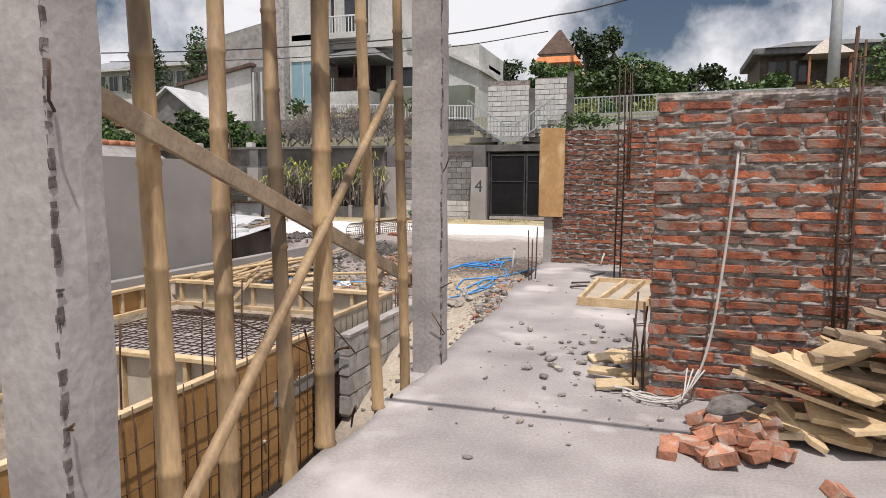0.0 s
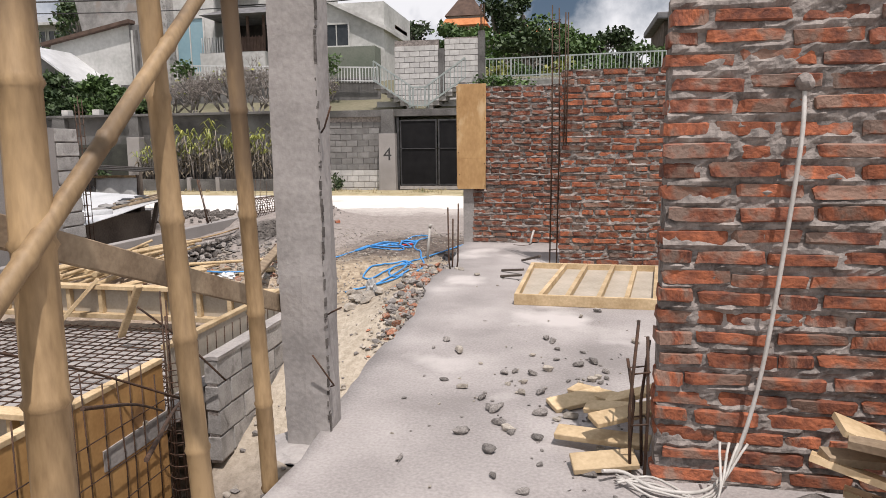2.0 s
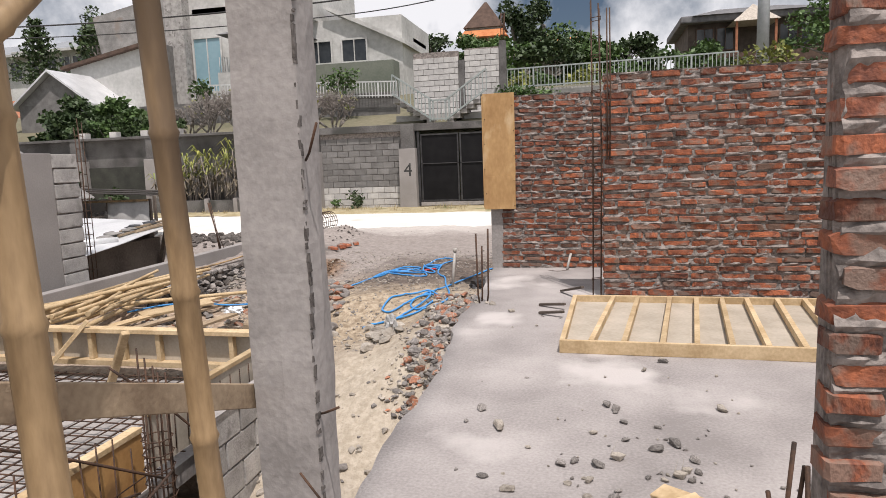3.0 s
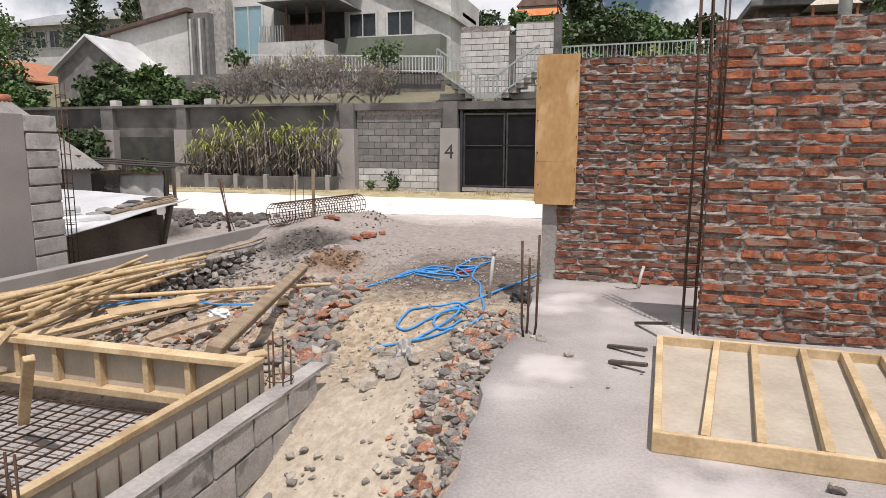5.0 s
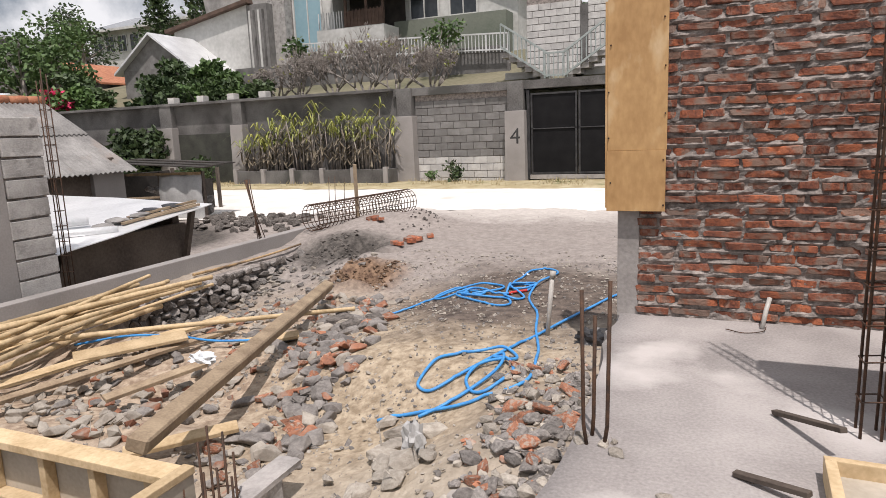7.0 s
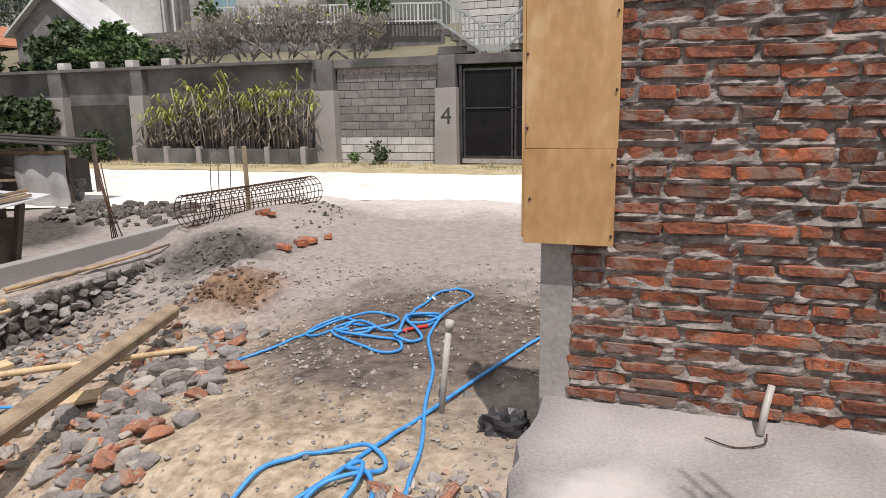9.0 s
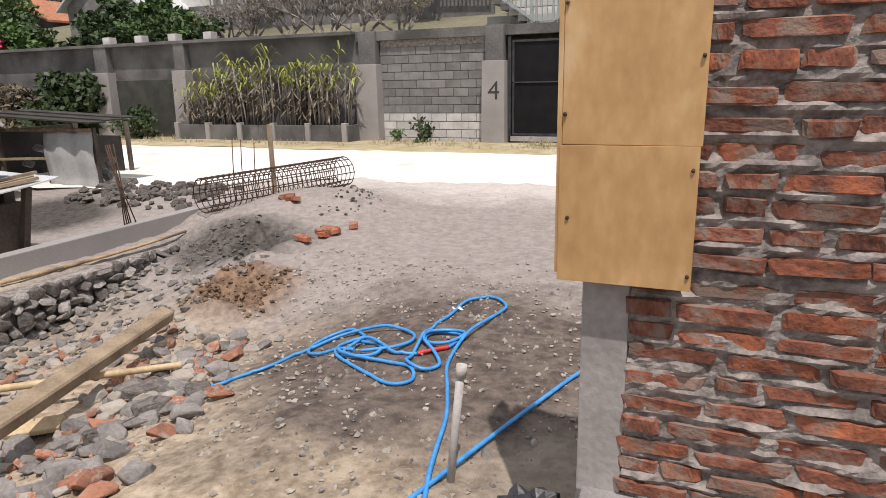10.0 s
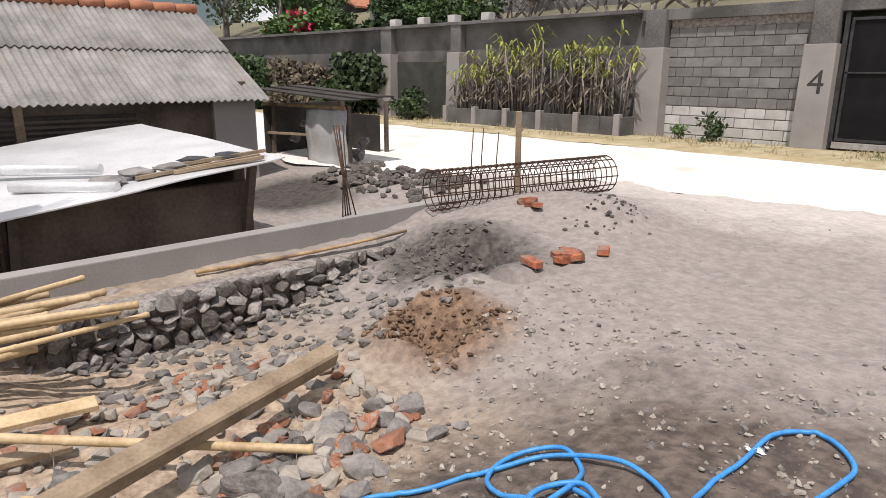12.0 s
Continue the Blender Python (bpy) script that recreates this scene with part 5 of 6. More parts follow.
for k in range(7):
    y1 = 0.62 - k * 1.2
    part("roof_sheet", corrugated(0.26, 1.335, -1.0, 2.06, y1 - 1.22, y1), ASBESTOS, ch)
    part("roof_sheet", corrugated(-0.9, 2.03, -2.05, 2.70, y1 - 1.22, y1), ASBESTOS, ch)
part("rear_roof", corrugated(-2.0, 2.69, -4.3, 1.4, -8, 0.62), ASBESTOS, ch)
part("gable", cuboid(-3.9, -0.1, 0.36, 0.44, 1.36, 1.6, 0), BROWNWALL, ch)
for k in range(24):
    part("ridge_tile", tube([(-2.03, 0.64 - k * 0.36, 2.72), (-2.03, 0.30 - k * 0.36, 2.705)], 0.09, 10), RIDGE, ch)

sk = thing("lean_to", "dark makeshift lean-to with a hanging grey sheet", "shack", at=(-11.0, 15.5, -0.5))
bm = bmesh.new()
grid = [[bm.verts.new((-0.48 + 1.08 * i / 10, 0.03 * math.sin(i * 1.3) + 0.02 * math.sin(j), 0.16 + 0.96 * j / 8 + 0.03 * math.sin(i * 0.9) * (j == 0))) for i in range(11)] for j in range(9)]
for q, w in zip(grid, grid[1:]):
    for i in range(10):
        bm.faces.new((q[i], q[i + 1], w[i + 1], w[i])).smooth = True
g = bmesh.ops.extrude_face_region(bm, geom=bm.faces[:])
bmesh.ops.translate(bm, verts=[e for e in g["geom"] if isinstance(e, bmesh.types.BMVert)], vec=(0, 0.01, 0))
part("hanging_sheet", bm, CLOTH, sk, "creased grey hanging sheet")
for x, y in ((-0.5, 0.06), (0.60, 0.06), (-1.7, 0.1), (-1.7, 1.6), (-0.4, 1.6)):
    stick(sk, "post", (x, y, -0.1), (x, y, 1.15), 0.06, 0.06, BROWNWALL)
for k in range(3):
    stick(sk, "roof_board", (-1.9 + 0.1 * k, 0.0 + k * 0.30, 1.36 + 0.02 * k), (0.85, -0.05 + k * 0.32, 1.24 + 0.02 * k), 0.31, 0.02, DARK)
stick(sk, "rail", (-1.8, 0.0, 1.10), (0.6, 0.0, 1.12), 0.05, 0.05, BAMBOO)
stick(sk, "rail", (-1.8, 0.05, 0.6), (-0.5, 0.05, 0.65), 0.04, 0.04, OLDWOOD)
# these walls carry the lean-to's inner shade in their near-black colour
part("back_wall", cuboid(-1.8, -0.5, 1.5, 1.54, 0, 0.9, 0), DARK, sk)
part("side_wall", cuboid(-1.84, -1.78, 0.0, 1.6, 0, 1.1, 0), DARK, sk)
for k in range(9):
    ob = new("scrap_bundle", rng.choice(ROCKS))
    ob.matrix_world = pose(-12.4 + 0.22 * k, 15.9 + rng.uniform(-0.2, 0.3), -0.25 + 0.5 * rng.random(), 20, 30, 40 * k) @ Matrix.Scale(rng.uniform(0.2, 0.35), 4)
    tagged(ob, "dark bundle of scrap stored under the lean-to", "scrap", "stored scrap")
scatter(170, lambda: (rng.uniform(-10.4, -8.0), rng.uniform(14.7, 16.0)), DARKROCKS, 0.08, 0.22, "field_stone", "dark rough stone heaped beside the road", "stone", "roadside stones")

# ---- street wall ----
FV = 23.7


def block_run(wall, x0, x1, z0, z1, split, y):
    for c in range(int((z1 - z0) / 0.205)):
        x = x0 - (0.2 if c % 2 else 0)
        while x < x1 - 0.05:
            a, b = max(x, x0), min(x + 0.39, x1)
            if b - a > 0.06:
                z = z0 + 0.1 + c * 0.205
                shared("block", pale_me if z < split else dark_me, wall, pose((a + b) / 2, y, z) @ Matrix.Diagonal(((b - a) / 0.39, 1, 0.98, 1)))
            x += 0.402


pale_me, dark_me = blk_me.copy(), blk_me.copy()
pale_me.materials[0], dark_me.materials[0] = BLOCKPALE, BLOCKDARK
w1 = single("wall_street", cuboid(-9.6, -6.6, FV + 0.02, FV + 0.16, -0.4, 2.28, 0), MORTAR, "grey concrete block street wall, pale at the foot", "wall", kind="structure")
block_run(w1, -9.6, -6.7, -0.35, 2.2, 0.55, FV + 0.045)
single("wall_street_left", cuboid(-60, -10.0, FV + 0.0, FV + 0.16, -0.4, 2.45, 0.004), WALLDARK, "weathered dark grey street wall", "wall", kind="structure")
single("wall_moss", cuboid(-19.0, -16.1, FV - 0.03, FV - 0.004, -0.4, 1.45, 0), MOSS, "black mossy lower part of the street wall", "wall", kind="structure")
single("wall_coping", cuboid(-60, -10.3, FV - 0.25, FV + 0.35, 2.44, 2.53, 0.01), WALLDARK, "projecting concrete coping on the street wall", "coping", kind="structure")
single("gate_beam", cuboid(-10.25, 3.0, FV - 0.12, FV + 0.35, 2.27, 2.50, 0.01), WALLDARK, "dark weathered concrete beam over wall and gate", "beam", kind="structure")
single("wall_street_right", cuboid(-3.2, 30, FV + 0.02, FV + 0.16, -0.4, 2.27, 0), BLOCKDARK, "grey block street wall", "wall", kind="structure")


def street_pier(x0, x1, label):
    t = thing("wall_pier", label, "pier", "street wall piers", ((x0 + x1) / 2, FV, -0.4))
    h = (x1 - x0) / 2
    bm = cuboid(-h, h, -0.32, 0.1, 0.0, 2.1, 0.015)
    for v in bm.verts:
        if v.co.z < 1:
            v.co.x *= 1.06
            v.co.y -= 0.04 if v.co.y < 0 else 0
    part("lower_shaft", bm, PLASTER, t)
    part("upper_shaft", cuboid(-h * 0.8, h * 0.8, -0.22, 0.1, 2.1, 2.9, 0.01), WALLDARK, t)
    return t


p4 = street_pier(-6.74, -6.18, "grey plastered gate pier with a painted house number")
street_pier(-10.17, -9.57, "grey plastered street wall pier")
street_pier(-16.3, -15.8, "grey plastered street wall pier")
street_pier(-19.5, -18.85, "grey plastered street wall pier")
street_pier(-3.45, -2.9, "grey plastered gate pier")
fc = bpy.data.curves.new("number", "FONT")
fc.body, fc.size, fc.extrude, fc.align_x = "4", 0.62, 0.004, "CENTER"
fo = bpy.data.objects.new("number_curve", fc)
scene.collection.objects.link(fo)
me = bpy.data.meshes.new_from_object(fo.evaluated_get(bpy.context.evaluated_depsgraph_get()))
bpy.data.objects.remove(fo)
me.materials.append(BLACKPAINT)
nb = new("house_number", me)
nb.parent = p4
nb.matrix_basis = pose(0.02, -0.335, 1.20, 88.9)
nb["label"] = "black painted figure four"

gt = thing("metal_gate", "closed black sheet-metal double gate in a dark frame", "gate", at=(-6.12, FV - 0.05, -0.2))
for k in range(2):
    x = 0.06 + k * 1.32
    lf = part("leaf", cuboid(x, x + 1.28, 0.0, 0.02, 0.18, 2.34, 0.002), GATE, gt)
    for a in ((x, x + 1.28, 2.30, 2.35), (x, x + 1.28, 0.14, 0.19), (x, x + 1.28, 1.37, 1.40), (x, x + 0.05, 0.19, 2.30), (x + 1.23, x + 1.28, 0.19, 2.30)):
        bmq = cuboid(a[0], a[1], -0.03, -0.001, a[2], a[3], 0.003)
        part("frame_bar", bmq, GATEFRAME, lf)
part("track", cuboid(0.0, 2.7, -0.04, 0.04, 0.0, 0.12, 0.004), COLUMN, gt)
part("side_post", cuboid(-0.05, 0.03, -0.04, 0.04, 0.0, 2.44, 0.004), GATEFRAME, gt)
single("gate_backing", cuboid(-6.1, -3.4, FV + 0.3, FV + 0.36, -0.3, 2.3, 0), DARK, "dark space behind the gate", "backing", kind="structure")

# planter and its plants
pl = thing("planter", "low weathered concrete planter along the street wall", "planter", at=(-15.8, FV - 0.9, -0.4))
part("front_wall", cuboid(0, 5.6, 0, 0.08, 0.0, 0.60, 0.01), WALLDARK, pl)
part("soil", cuboid(0, 5.6, 0.08, 0.88, 0.0, 0.52, 0), DIRT, pl)
for k in range(6):
    part("post", cuboid(0.0 + k * 1.1, 0.14 + k * 1.1, -0.06, 0.1, 0.0, 0.66, 0.01), PLASTER, pl)
part("end_wall", cuboid(5.6, 5.68, 0.0, 0.9, 0.0, 0.60, 0.01), WALLDARK, pl)


def strappy(x, y, z, h, seed):
    r = random.Random(seed)
    t = thing("cordyline", "tall plant with bare stems and yellow-green strappy leaves", "plant", "planter plants", (x, y, z))
    for k in range(5):
        bs, bl, bd = bmesh.new(), bmesh.new(), bmesh.new()
        a, b = r.uniform(-0.25, 0.25), r.uniform(-0.15, 0.15)
        hh = h * r.uniform(0.55, 0.95)
        tip = Vector((a * 1.6, b * 1.5, hh))
        tube([(a, b, 0), (a * 1.2, b, hh * 0.5), tip], 0.018, 5, bs)
        for target, n, zs, ln in ((bl, 5, 0, 0.46), (bd, 9, -0.6, 0.34)):
            for _ in range(n):
                p = tip + Vector((0, 0, zs * hh * r.random()))
                an = r.uniform(0, 6.28)
                d = Vector((math.cos(an), math.sin(an), 0))
                l = ln * r.uniform(0.6, 1.2)
                rise = r.uniform(0.4, 1.5) if zs == 0 else r.uniform(-1.2, 0.2)
                q1, q2 = p + d * l * 0.5 + Vector((0, 0, rise * l * 0.6)), p + d * l + Vector((0, 0, rise * l * 0.5 - 0.12))
                s = d.cross(Vector((0, 0, 1))) * 0.026
                w = [target.verts.new(c) for c in (p - s * 0.4, p + s * 0.4, q1 + s, q1 - s, q2)]
                target.faces.new((w[0], w[1], w[2], w[3]))
                target.faces.new((w[3], w[2], w[4]))
        part("stem", bs, BARK, t)
        part("leaf_tuft", bl, LEAFYEL, t)
        part("dry_tuft", bd, LEAFDRY, t)


for k in range(17):
    strappy(-15.4 + k * 0.31 + rng.uniform(-0.1, 0.1), FV - 0.45 + rng.uniform(-0.2, 0.15), 0.1, rng.uniform(1.5, 2.0) if k > 3 else rng.uniform(1.0, 1.5), 300 + k)


def bush(x, y, z, rad, n, size, material, label, seed, group="bushes", name="bush", extra=None):
    r = random.Random(seed)
    t = thing(name, label, "bush", group, (x, y, z))
    bm = bmesh.new()
    bs = bmesh.new()
    for k in range(9):
        c = (r.gauss(0, 0.45) * rad[0], r.gauss(0, 0.4) * rad[1], rad[2] * r.uniform(0.35, 1.4))
        leaves(bm, c, (rad[0] * 0.5, rad[1] * 0.5, rad[2] * 0.45), n // 9, size, r)
        tube([(0.05 * k - 0.2, 0, -0.1), tuple(Vector(c) * 0.6), c], 0.02 * rad[2], 5, bs)
    part("branchwork", bs, BARK, t)
    part("foliage", bm, material, t)
    if extra:
        b2 = bmesh.new()
        for k in range(6):
            leaves(b2, (r.gauss(0, 0.4) * rad[0], -rad[1] * 0.4, rad[2] * r.uniform(0.9, 1.5)), (rad[0] * 0.28, rad[1] * 0.3, rad[2] * 0.2), 90, size, r)
        part("blossom", b2, extra, t)
    return t


rb = random.Random(78)
bm = bmesh.new()
for k in range(2600):
    x, y = rb.uniform(-20, -2), 21.7 + 1.9 * rb.random() ** 0.7
    if noise.noise(Vector((x * 0.9, y * 0.9, 5))) < rb.uniform(-0.35, 0.3):
        continue
    h, a = rb.uniform(0.04, 0.16), rb.uniform(0, 6.28)
    d = Vector((math.cos(a), math.sin(a), 0))
    p = Vector((x, y, -0.24))
    bm.faces.new([bm.verts.new(q) for q in (p - d * 0.02, p + d * 0.02, p + d * 0.3 * h + Vector((0.3 * h * rb.uniform(-1, 1), 0, h)))])
single("verge_grass", bm, VERGE, "dry tufts of grass along the street verge", "grass", kind="stuff")
bush(-8.2, FV - 0.5, -0.25, (0.28, 0.25, 0.42), 260, 0.07, LEAFDARK, "small dusty green shrub at the foot of the wall", 401)
bush(-9.0, FV - 0.5, -0.25, (0.22, 0.2, 0.2), 140, 0.06, LEAF, "small dusty green shrub at the foot of the wall", 402)
bush(-17.4, FV - 0.8, -0.25, (1.0, 0.6, 0.55), 700, 0.10, LEAFDARK, "dusty shrub at the foot of the mossy wall", 403)
for k, (x, y, rx, rz, mt) in enumerate(((-20.6, 23.0, 1.3, 1.25, LEAFDARK), (-22.8, 22.6, 1.6, 1.2, LEAFDRY), (-25.5, 22.2, 1.8, 1.2, LEAFDARK), (-20.6, 25.5, 1.5, 1.0, LEAFDARK), (-26.6, 25.2, 1.9, 0.9, LEAF), (-28.5, 22.5, 2.2, 1.2, LEAF), (-32, 23, 2.4, 1.2, LEAFDARK))):
    bush(x, y, -0.3 if y < 23.6 else 2.0, (rx, 1.0, rz), 3600, 0.15, mt, "tall dense green shrub beside the street", 410 + k, extra=FLOWER if k == 4 else None)
for k in range(5):
    bush(-19.6 + k * 0.95, 24.6, 2.4, (0.75, 0.5, 0.55), 800, 0.11, LEAF if k % 2 else LEAFDARK, "leafy green shrub on the terrace wall", 430 + k)
for k in range(4):
    t = thing("flower_pot", "pale square concrete flower pot on the wall coping", "flower pot", "flower pots", (-18.9 + 1.3 * k, FV - 0.02, 2.53))
    part("pot", cuboid(-0.14, 0.14, -0.14, 0.14, 0, 0.2, 0.01), BLOCKPALE, t)
    part("soil", cuboid(-0.11, 0.11, -0.11, 0.11, 0.2, 0.21, 0), DIRT, t)


def frangipani(x, y, z, w, h, seed):
    r = random.Random(seed)
    t = thing("frangipani_tree", "leafless grey frangipani with dense forked twigs", "tree", "frangipani trees", (x, y, z))
    bm = bmesh.new()
    bl = bmesh.new()

    def grow(p, d, l, rad, depth):
        q = p + d * l
        tube([p, (p + q) / 2 + Vector((r.uniform(-1, 1), r.uniform(-1, 1), 0)) * l * 0.05, q], rad, 4, bm, [rad, rad * 0.85, rad * 0.75])
        if depth == 0:
            if r.random() < 0.015:
                leaves(bl, q, (0.06, 0.06, 0.05), 4, 0.07, r)
            return
        for _ in range(r.choice((2, 3))):
            e = (d + Vector((r.uniform(-1, 1) * 0.75, r.uniform(-1, 1) * 0.6, r.uniform(-0.1, 0.5)))).normalized()
            grow(q, e, l * r.uniform(0.68, 0.9), rad * 0.68, depth - 1)

    for k in range(4):
        grow(Vector((r.uniform(-0.1, 0.1), 0, 0)), Vector(((k - 1.5) * 0.5 * w, r.uniform(-0.3, 0.3), 0.9)).normalized(), h * 0.22, 0.05, 6)
    part("branchwork", bm, BARK, t)
    part("leaf_tip", bl, LEAFYEL, t)


for k, (x, h) in enumerate(((-14.3, 1.9), (-13.0, 2.25), (-11.8, 2.4), (-10.6, 2.2), (-9.5, 1.7), (-15.2, 1.6))):
    frangipani(x, 24.7, 2.3, 1.0, h, 500 + k)

# ---- houses and trees on the hill ----
def rail(x0, x1, y, z0, h, material, label, gap=0.14, slope=0.0):
    t = thing("railing", label, "railing", "railings", (x0, y, z0))
    L = x1 - x0
    for zz in (0.08, h):
        stick(t, "rail_bar", (0, 0, zz), (L, 0, zz + slope * L), 0.05, 0.05, material)
    n = int(L / gap)
    for k in range(n + 1):
        x = L * k / n
        part("baluster" if k % 8 else "post", cuboid(x - (0.012 if k % 8 else 0.03), x + (0.012 if k % 8 else 0.03), -0.02, 0.02, slope * x, h + slope * x, 0), material, t)
    return t


def window(parent, x0, x1, y, z0, z1, glass=GLASS, frame_m=WHITE):
    w = part("window", cuboid(x0, x1, y, y + 0.03, z0, z1, 0), glass, parent)
    for a in ((x0 - 0.08, x0, z0 - 0.08, z1 + 0.08), (x1, x1 + 0.08, z0 - 0.08, z1 + 0.08), (x0, x1, z1, z1 + 0.08), (x0, x1, z0 - 0.08, z0), ((x0 + x1) / 2 - 0.02, (x0 + x1) / 2 + 0.02, z0, z1)):
        part("window_frame", cuboid(a[0], a[1], y - 0.06, y - 0.002, a[2], a[3], 0), frame_m, w)


# pale block wall with outside stairs above the gate
bb = thing("block_building", "unfinished pale concrete block building above the gate", "building", at=(-7.2, 27.5, 2.0))
for x0, x1, z1 in ((0.0, 1.75, 3.35), (2.0, 3.3, 3.4)):
    wl_ = part("wall", cuboid(x0, x1, 0.02, 0.2, 0, z1, 0), MORTAR, bb)
    for c in range(int(z1 / 0.21)):
        x = x0 - (0.2 if c % 2 else 0)
        while x < x1:
            a, b = max(x, x0), min(x + 0.39, x1)
            if b - a > 0.05:
                shared("block", pale_me, wl_, pose((a + b) / 2, 0.03, 0.1 + c * 0.21) @ Matrix.Diagonal(((b - a) / 0.39, 1, 1, 1)))
            x += 0.4
part("pillar", cuboid(1.76, 1.99, -0.05, 0.25, 0, 3.0, 0), WALLDARK, bb)
part("pillar", cuboid(3.31, 3.55, -0.05, 0.25, 0, 3.6, 0), WALLDARK, bb)
part("lower_wall", cuboid(-0.6, 3.7, -0.6, -0.06, 0, 1.0, 0), BLOCKPALE, bb)
for k in range(4):
    part("rebar", tube([(3.38 + 0.05 * k, 0.1, 3.4), (3.38 + 0.05 * k, 0.1, 4.6)], 0.015, 5), STEEL, bb)
for s, x0 in ((-1, -7.7), (1, -4.2)):
    t = thing("stair_railing", "galvanised sloping stair railing above the gate", "railing", "stair railings", (x0, 26.2, 2.7))
    for zz in (0.05, 0.75):
        stick(t, "rail_bar", (0, 0, zz + 1.0), (-s * 1.5, 0, zz + 0.0), 0.06, 0.06, GREYRAIL)
    for k in range(12):
        q = k / 11
        part("baluster", cuboid(-s * 1.5 * q - 0.015, -s * 1.5 * q + 0.015, -0.015, 0.015, 1.05 - q, 1.75 - q, 0), GREYRAIL, t)
    for k in range(6):
        part("step", cuboid(*sorted((-s * 0.25 * k, -s * 0.25 * (k + 1))), 0.05, 0.9, 0.72 - 0.16 * k, 0.88 - 0.16 * k, 0), COLUMN, t)
rail(-6.3, -5.6, 26.2, 2.7, 0.75, GREYRAIL, "galvanised railing on the stair landing")
rail(-3.8, 4.5, 28.0, 3.85, 0.75, GREYRAIL, "galvanised railing along the terrace", slope=0.012)
single("wall_terrace", cuboid(-3.6, 12, 28.1, 28.3, 1.5, 3.85, 0), BLOCKPALE, "pale grey terrace retaining wall", "wall", kind="structure")
single("wall_garage", cuboid(-12.2, -8.2, 28.6, 28.8, 2.0, 4.1, 0), BLOCKPALE, "pale grey block retaining wall below the house", "wall", kind="structure")
rail(-17.2, -8.1, 28.2, 4.2, 0.62, RAIL, "long white balustrade in front of the house", gap=0.13, slope=-0.04)
single("wall_house_terrace", cuboid(-20, -8.1, 28.4, 28.55, 2.0, 4.1, 0), BLOCKDARK, "grey block terrace wall below the house", "wall", kind="structure")

hs1 = thing("white_house", "large white house with balcony and grey block tower", "house", at=(-19.5, 32, 3.0))
part("wall", cuboid(0.0, 2.2, 0.0, 6, 0, 9, 0), WHITE, hs1)
tw = part("tower", cuboid(-0.9, 0.05, -0.6, 5, 0, 9, 0), BLOCK, hs1, "grey block tower")
part("wall", cuboid(2.2, 10.2, 1.6, 7, 0, 5.2, 0), WHITE, hs1)
part("olive_wall", cuboid(4.9, 10.0, 0.6, 1.6, 0, 3.0, 0), OLIVE, hs1, "olive green lower wall")
window(hs1, 0.2, 1.6, -0.03, 2.0, 4.5)
part("balcony_floor", cuboid(1.8, 5.1, -0.8, 1.6, 1.7, 2.75, 0), WHITE, hs1)
part("balcony_back", cuboid(2.2, 5.0, 1.5, 1.59, 2.75, 4.35, 0), DARK, hs1, "dark shaded balcony wall")
part("balcony_front", cuboid(3.2, 5.1, -0.8, -0.7, 2.75, 3.4, 0), ROOFBROWN, hs1, "dark timber balcony front")
for k in range(11):
    part("baluster", cuboid(3.3 + 0.17 * k, 3.35 + 0.17 * k, -0.83, -0.81, 2.8, 3.45, 0), ROOFBROWN, hs1)
for k in range(10):
    part("baluster", cuboid(1.9 + 0.13 * k, 1.93 + 0.13 * k, -0.78, -0.74, 2.75, 3.45, 0), RAIL, hs1)
for x in (3.2, 5.0, 4.2):
    part("balcony_post", cuboid(x, x + 0.1, -0.75, -0.65, 3.0, 4.4, 0), ROOFBROWN, hs1)
bm = bmesh.new()
v = [bm.verts.new(p) for p in ((2.2, -1.4, 4.35), (5.9, -1.4, 4.35), (5.9, 2.5, 4.35), (2.2, 2.5, 4.35), (3.3, 0.6, 5.1), (4.8, 0.6, 5.1))]
for q in ((0, 1, 5, 4), (1, 2, 5), (2, 3, 4, 5), (3, 0, 4), (3, 2, 1, 0)):
    bm.faces.new([v[i] for i in q])
part("balcony_roof", bm, ROOFGREY, hs1)
window(hs1, 5.3, 6.6, 1.55, 3.2, 4.2, DARKGLASS)
window(hs1, 7.2, 8.4, 1.55, 3.2, 4.2, DARKGLASS)
bm = bmesh.new()
v = [bm.verts.new(p) for p in ((6.4, 1.3, 5.9), (10.4, 1.3, 4.0), (10.4, 6.5, 4.0), (6.4, 6.5, 5.9), (6.4, 1.3, 5.7), (10.4, 1.3, 3.8), (10.4, 6.5, 3.8), (6.4, 6.5, 5.7))]
for q in ((0, 1, 2, 3), (7, 6, 5, 4), (0, 4, 5, 1), (1, 5, 6, 2), (2, 6, 7, 3), (3, 7, 4, 0)):
    bm.faces.new([v[i] for i in q])
part("sloping_roof", bm, WHITE, hs1)
up = part("upper_storey", cuboid(0.2, 6.0, 0.8, 7, 5.2, 9, 0), WHITE, hs1)
part("upper_balcony", cuboid(0.2, 4.2, 0.0, 0.8, 5.6, 5.9, 0), WHITE, hs1)
for k in range(20):
    part("baluster", cuboid(0.3 + 0.19 * k, 0.34 + 0.19 * k, 0.05, 0.1, 5.9, 6.7, 0), RAIL, hs1)
part("rail_bar", cuboid(0.25, 4.15, 0.03, 0.12, 6.7, 6.77, 0), RAIL, hs1)
window(hs1, 0.8, 2.4, 0.74, 5.9, 7.8, DARKGLASS)
window(hs1, 3.0, 4.4, 0.74, 5.9, 7.8, DARKGLASS)


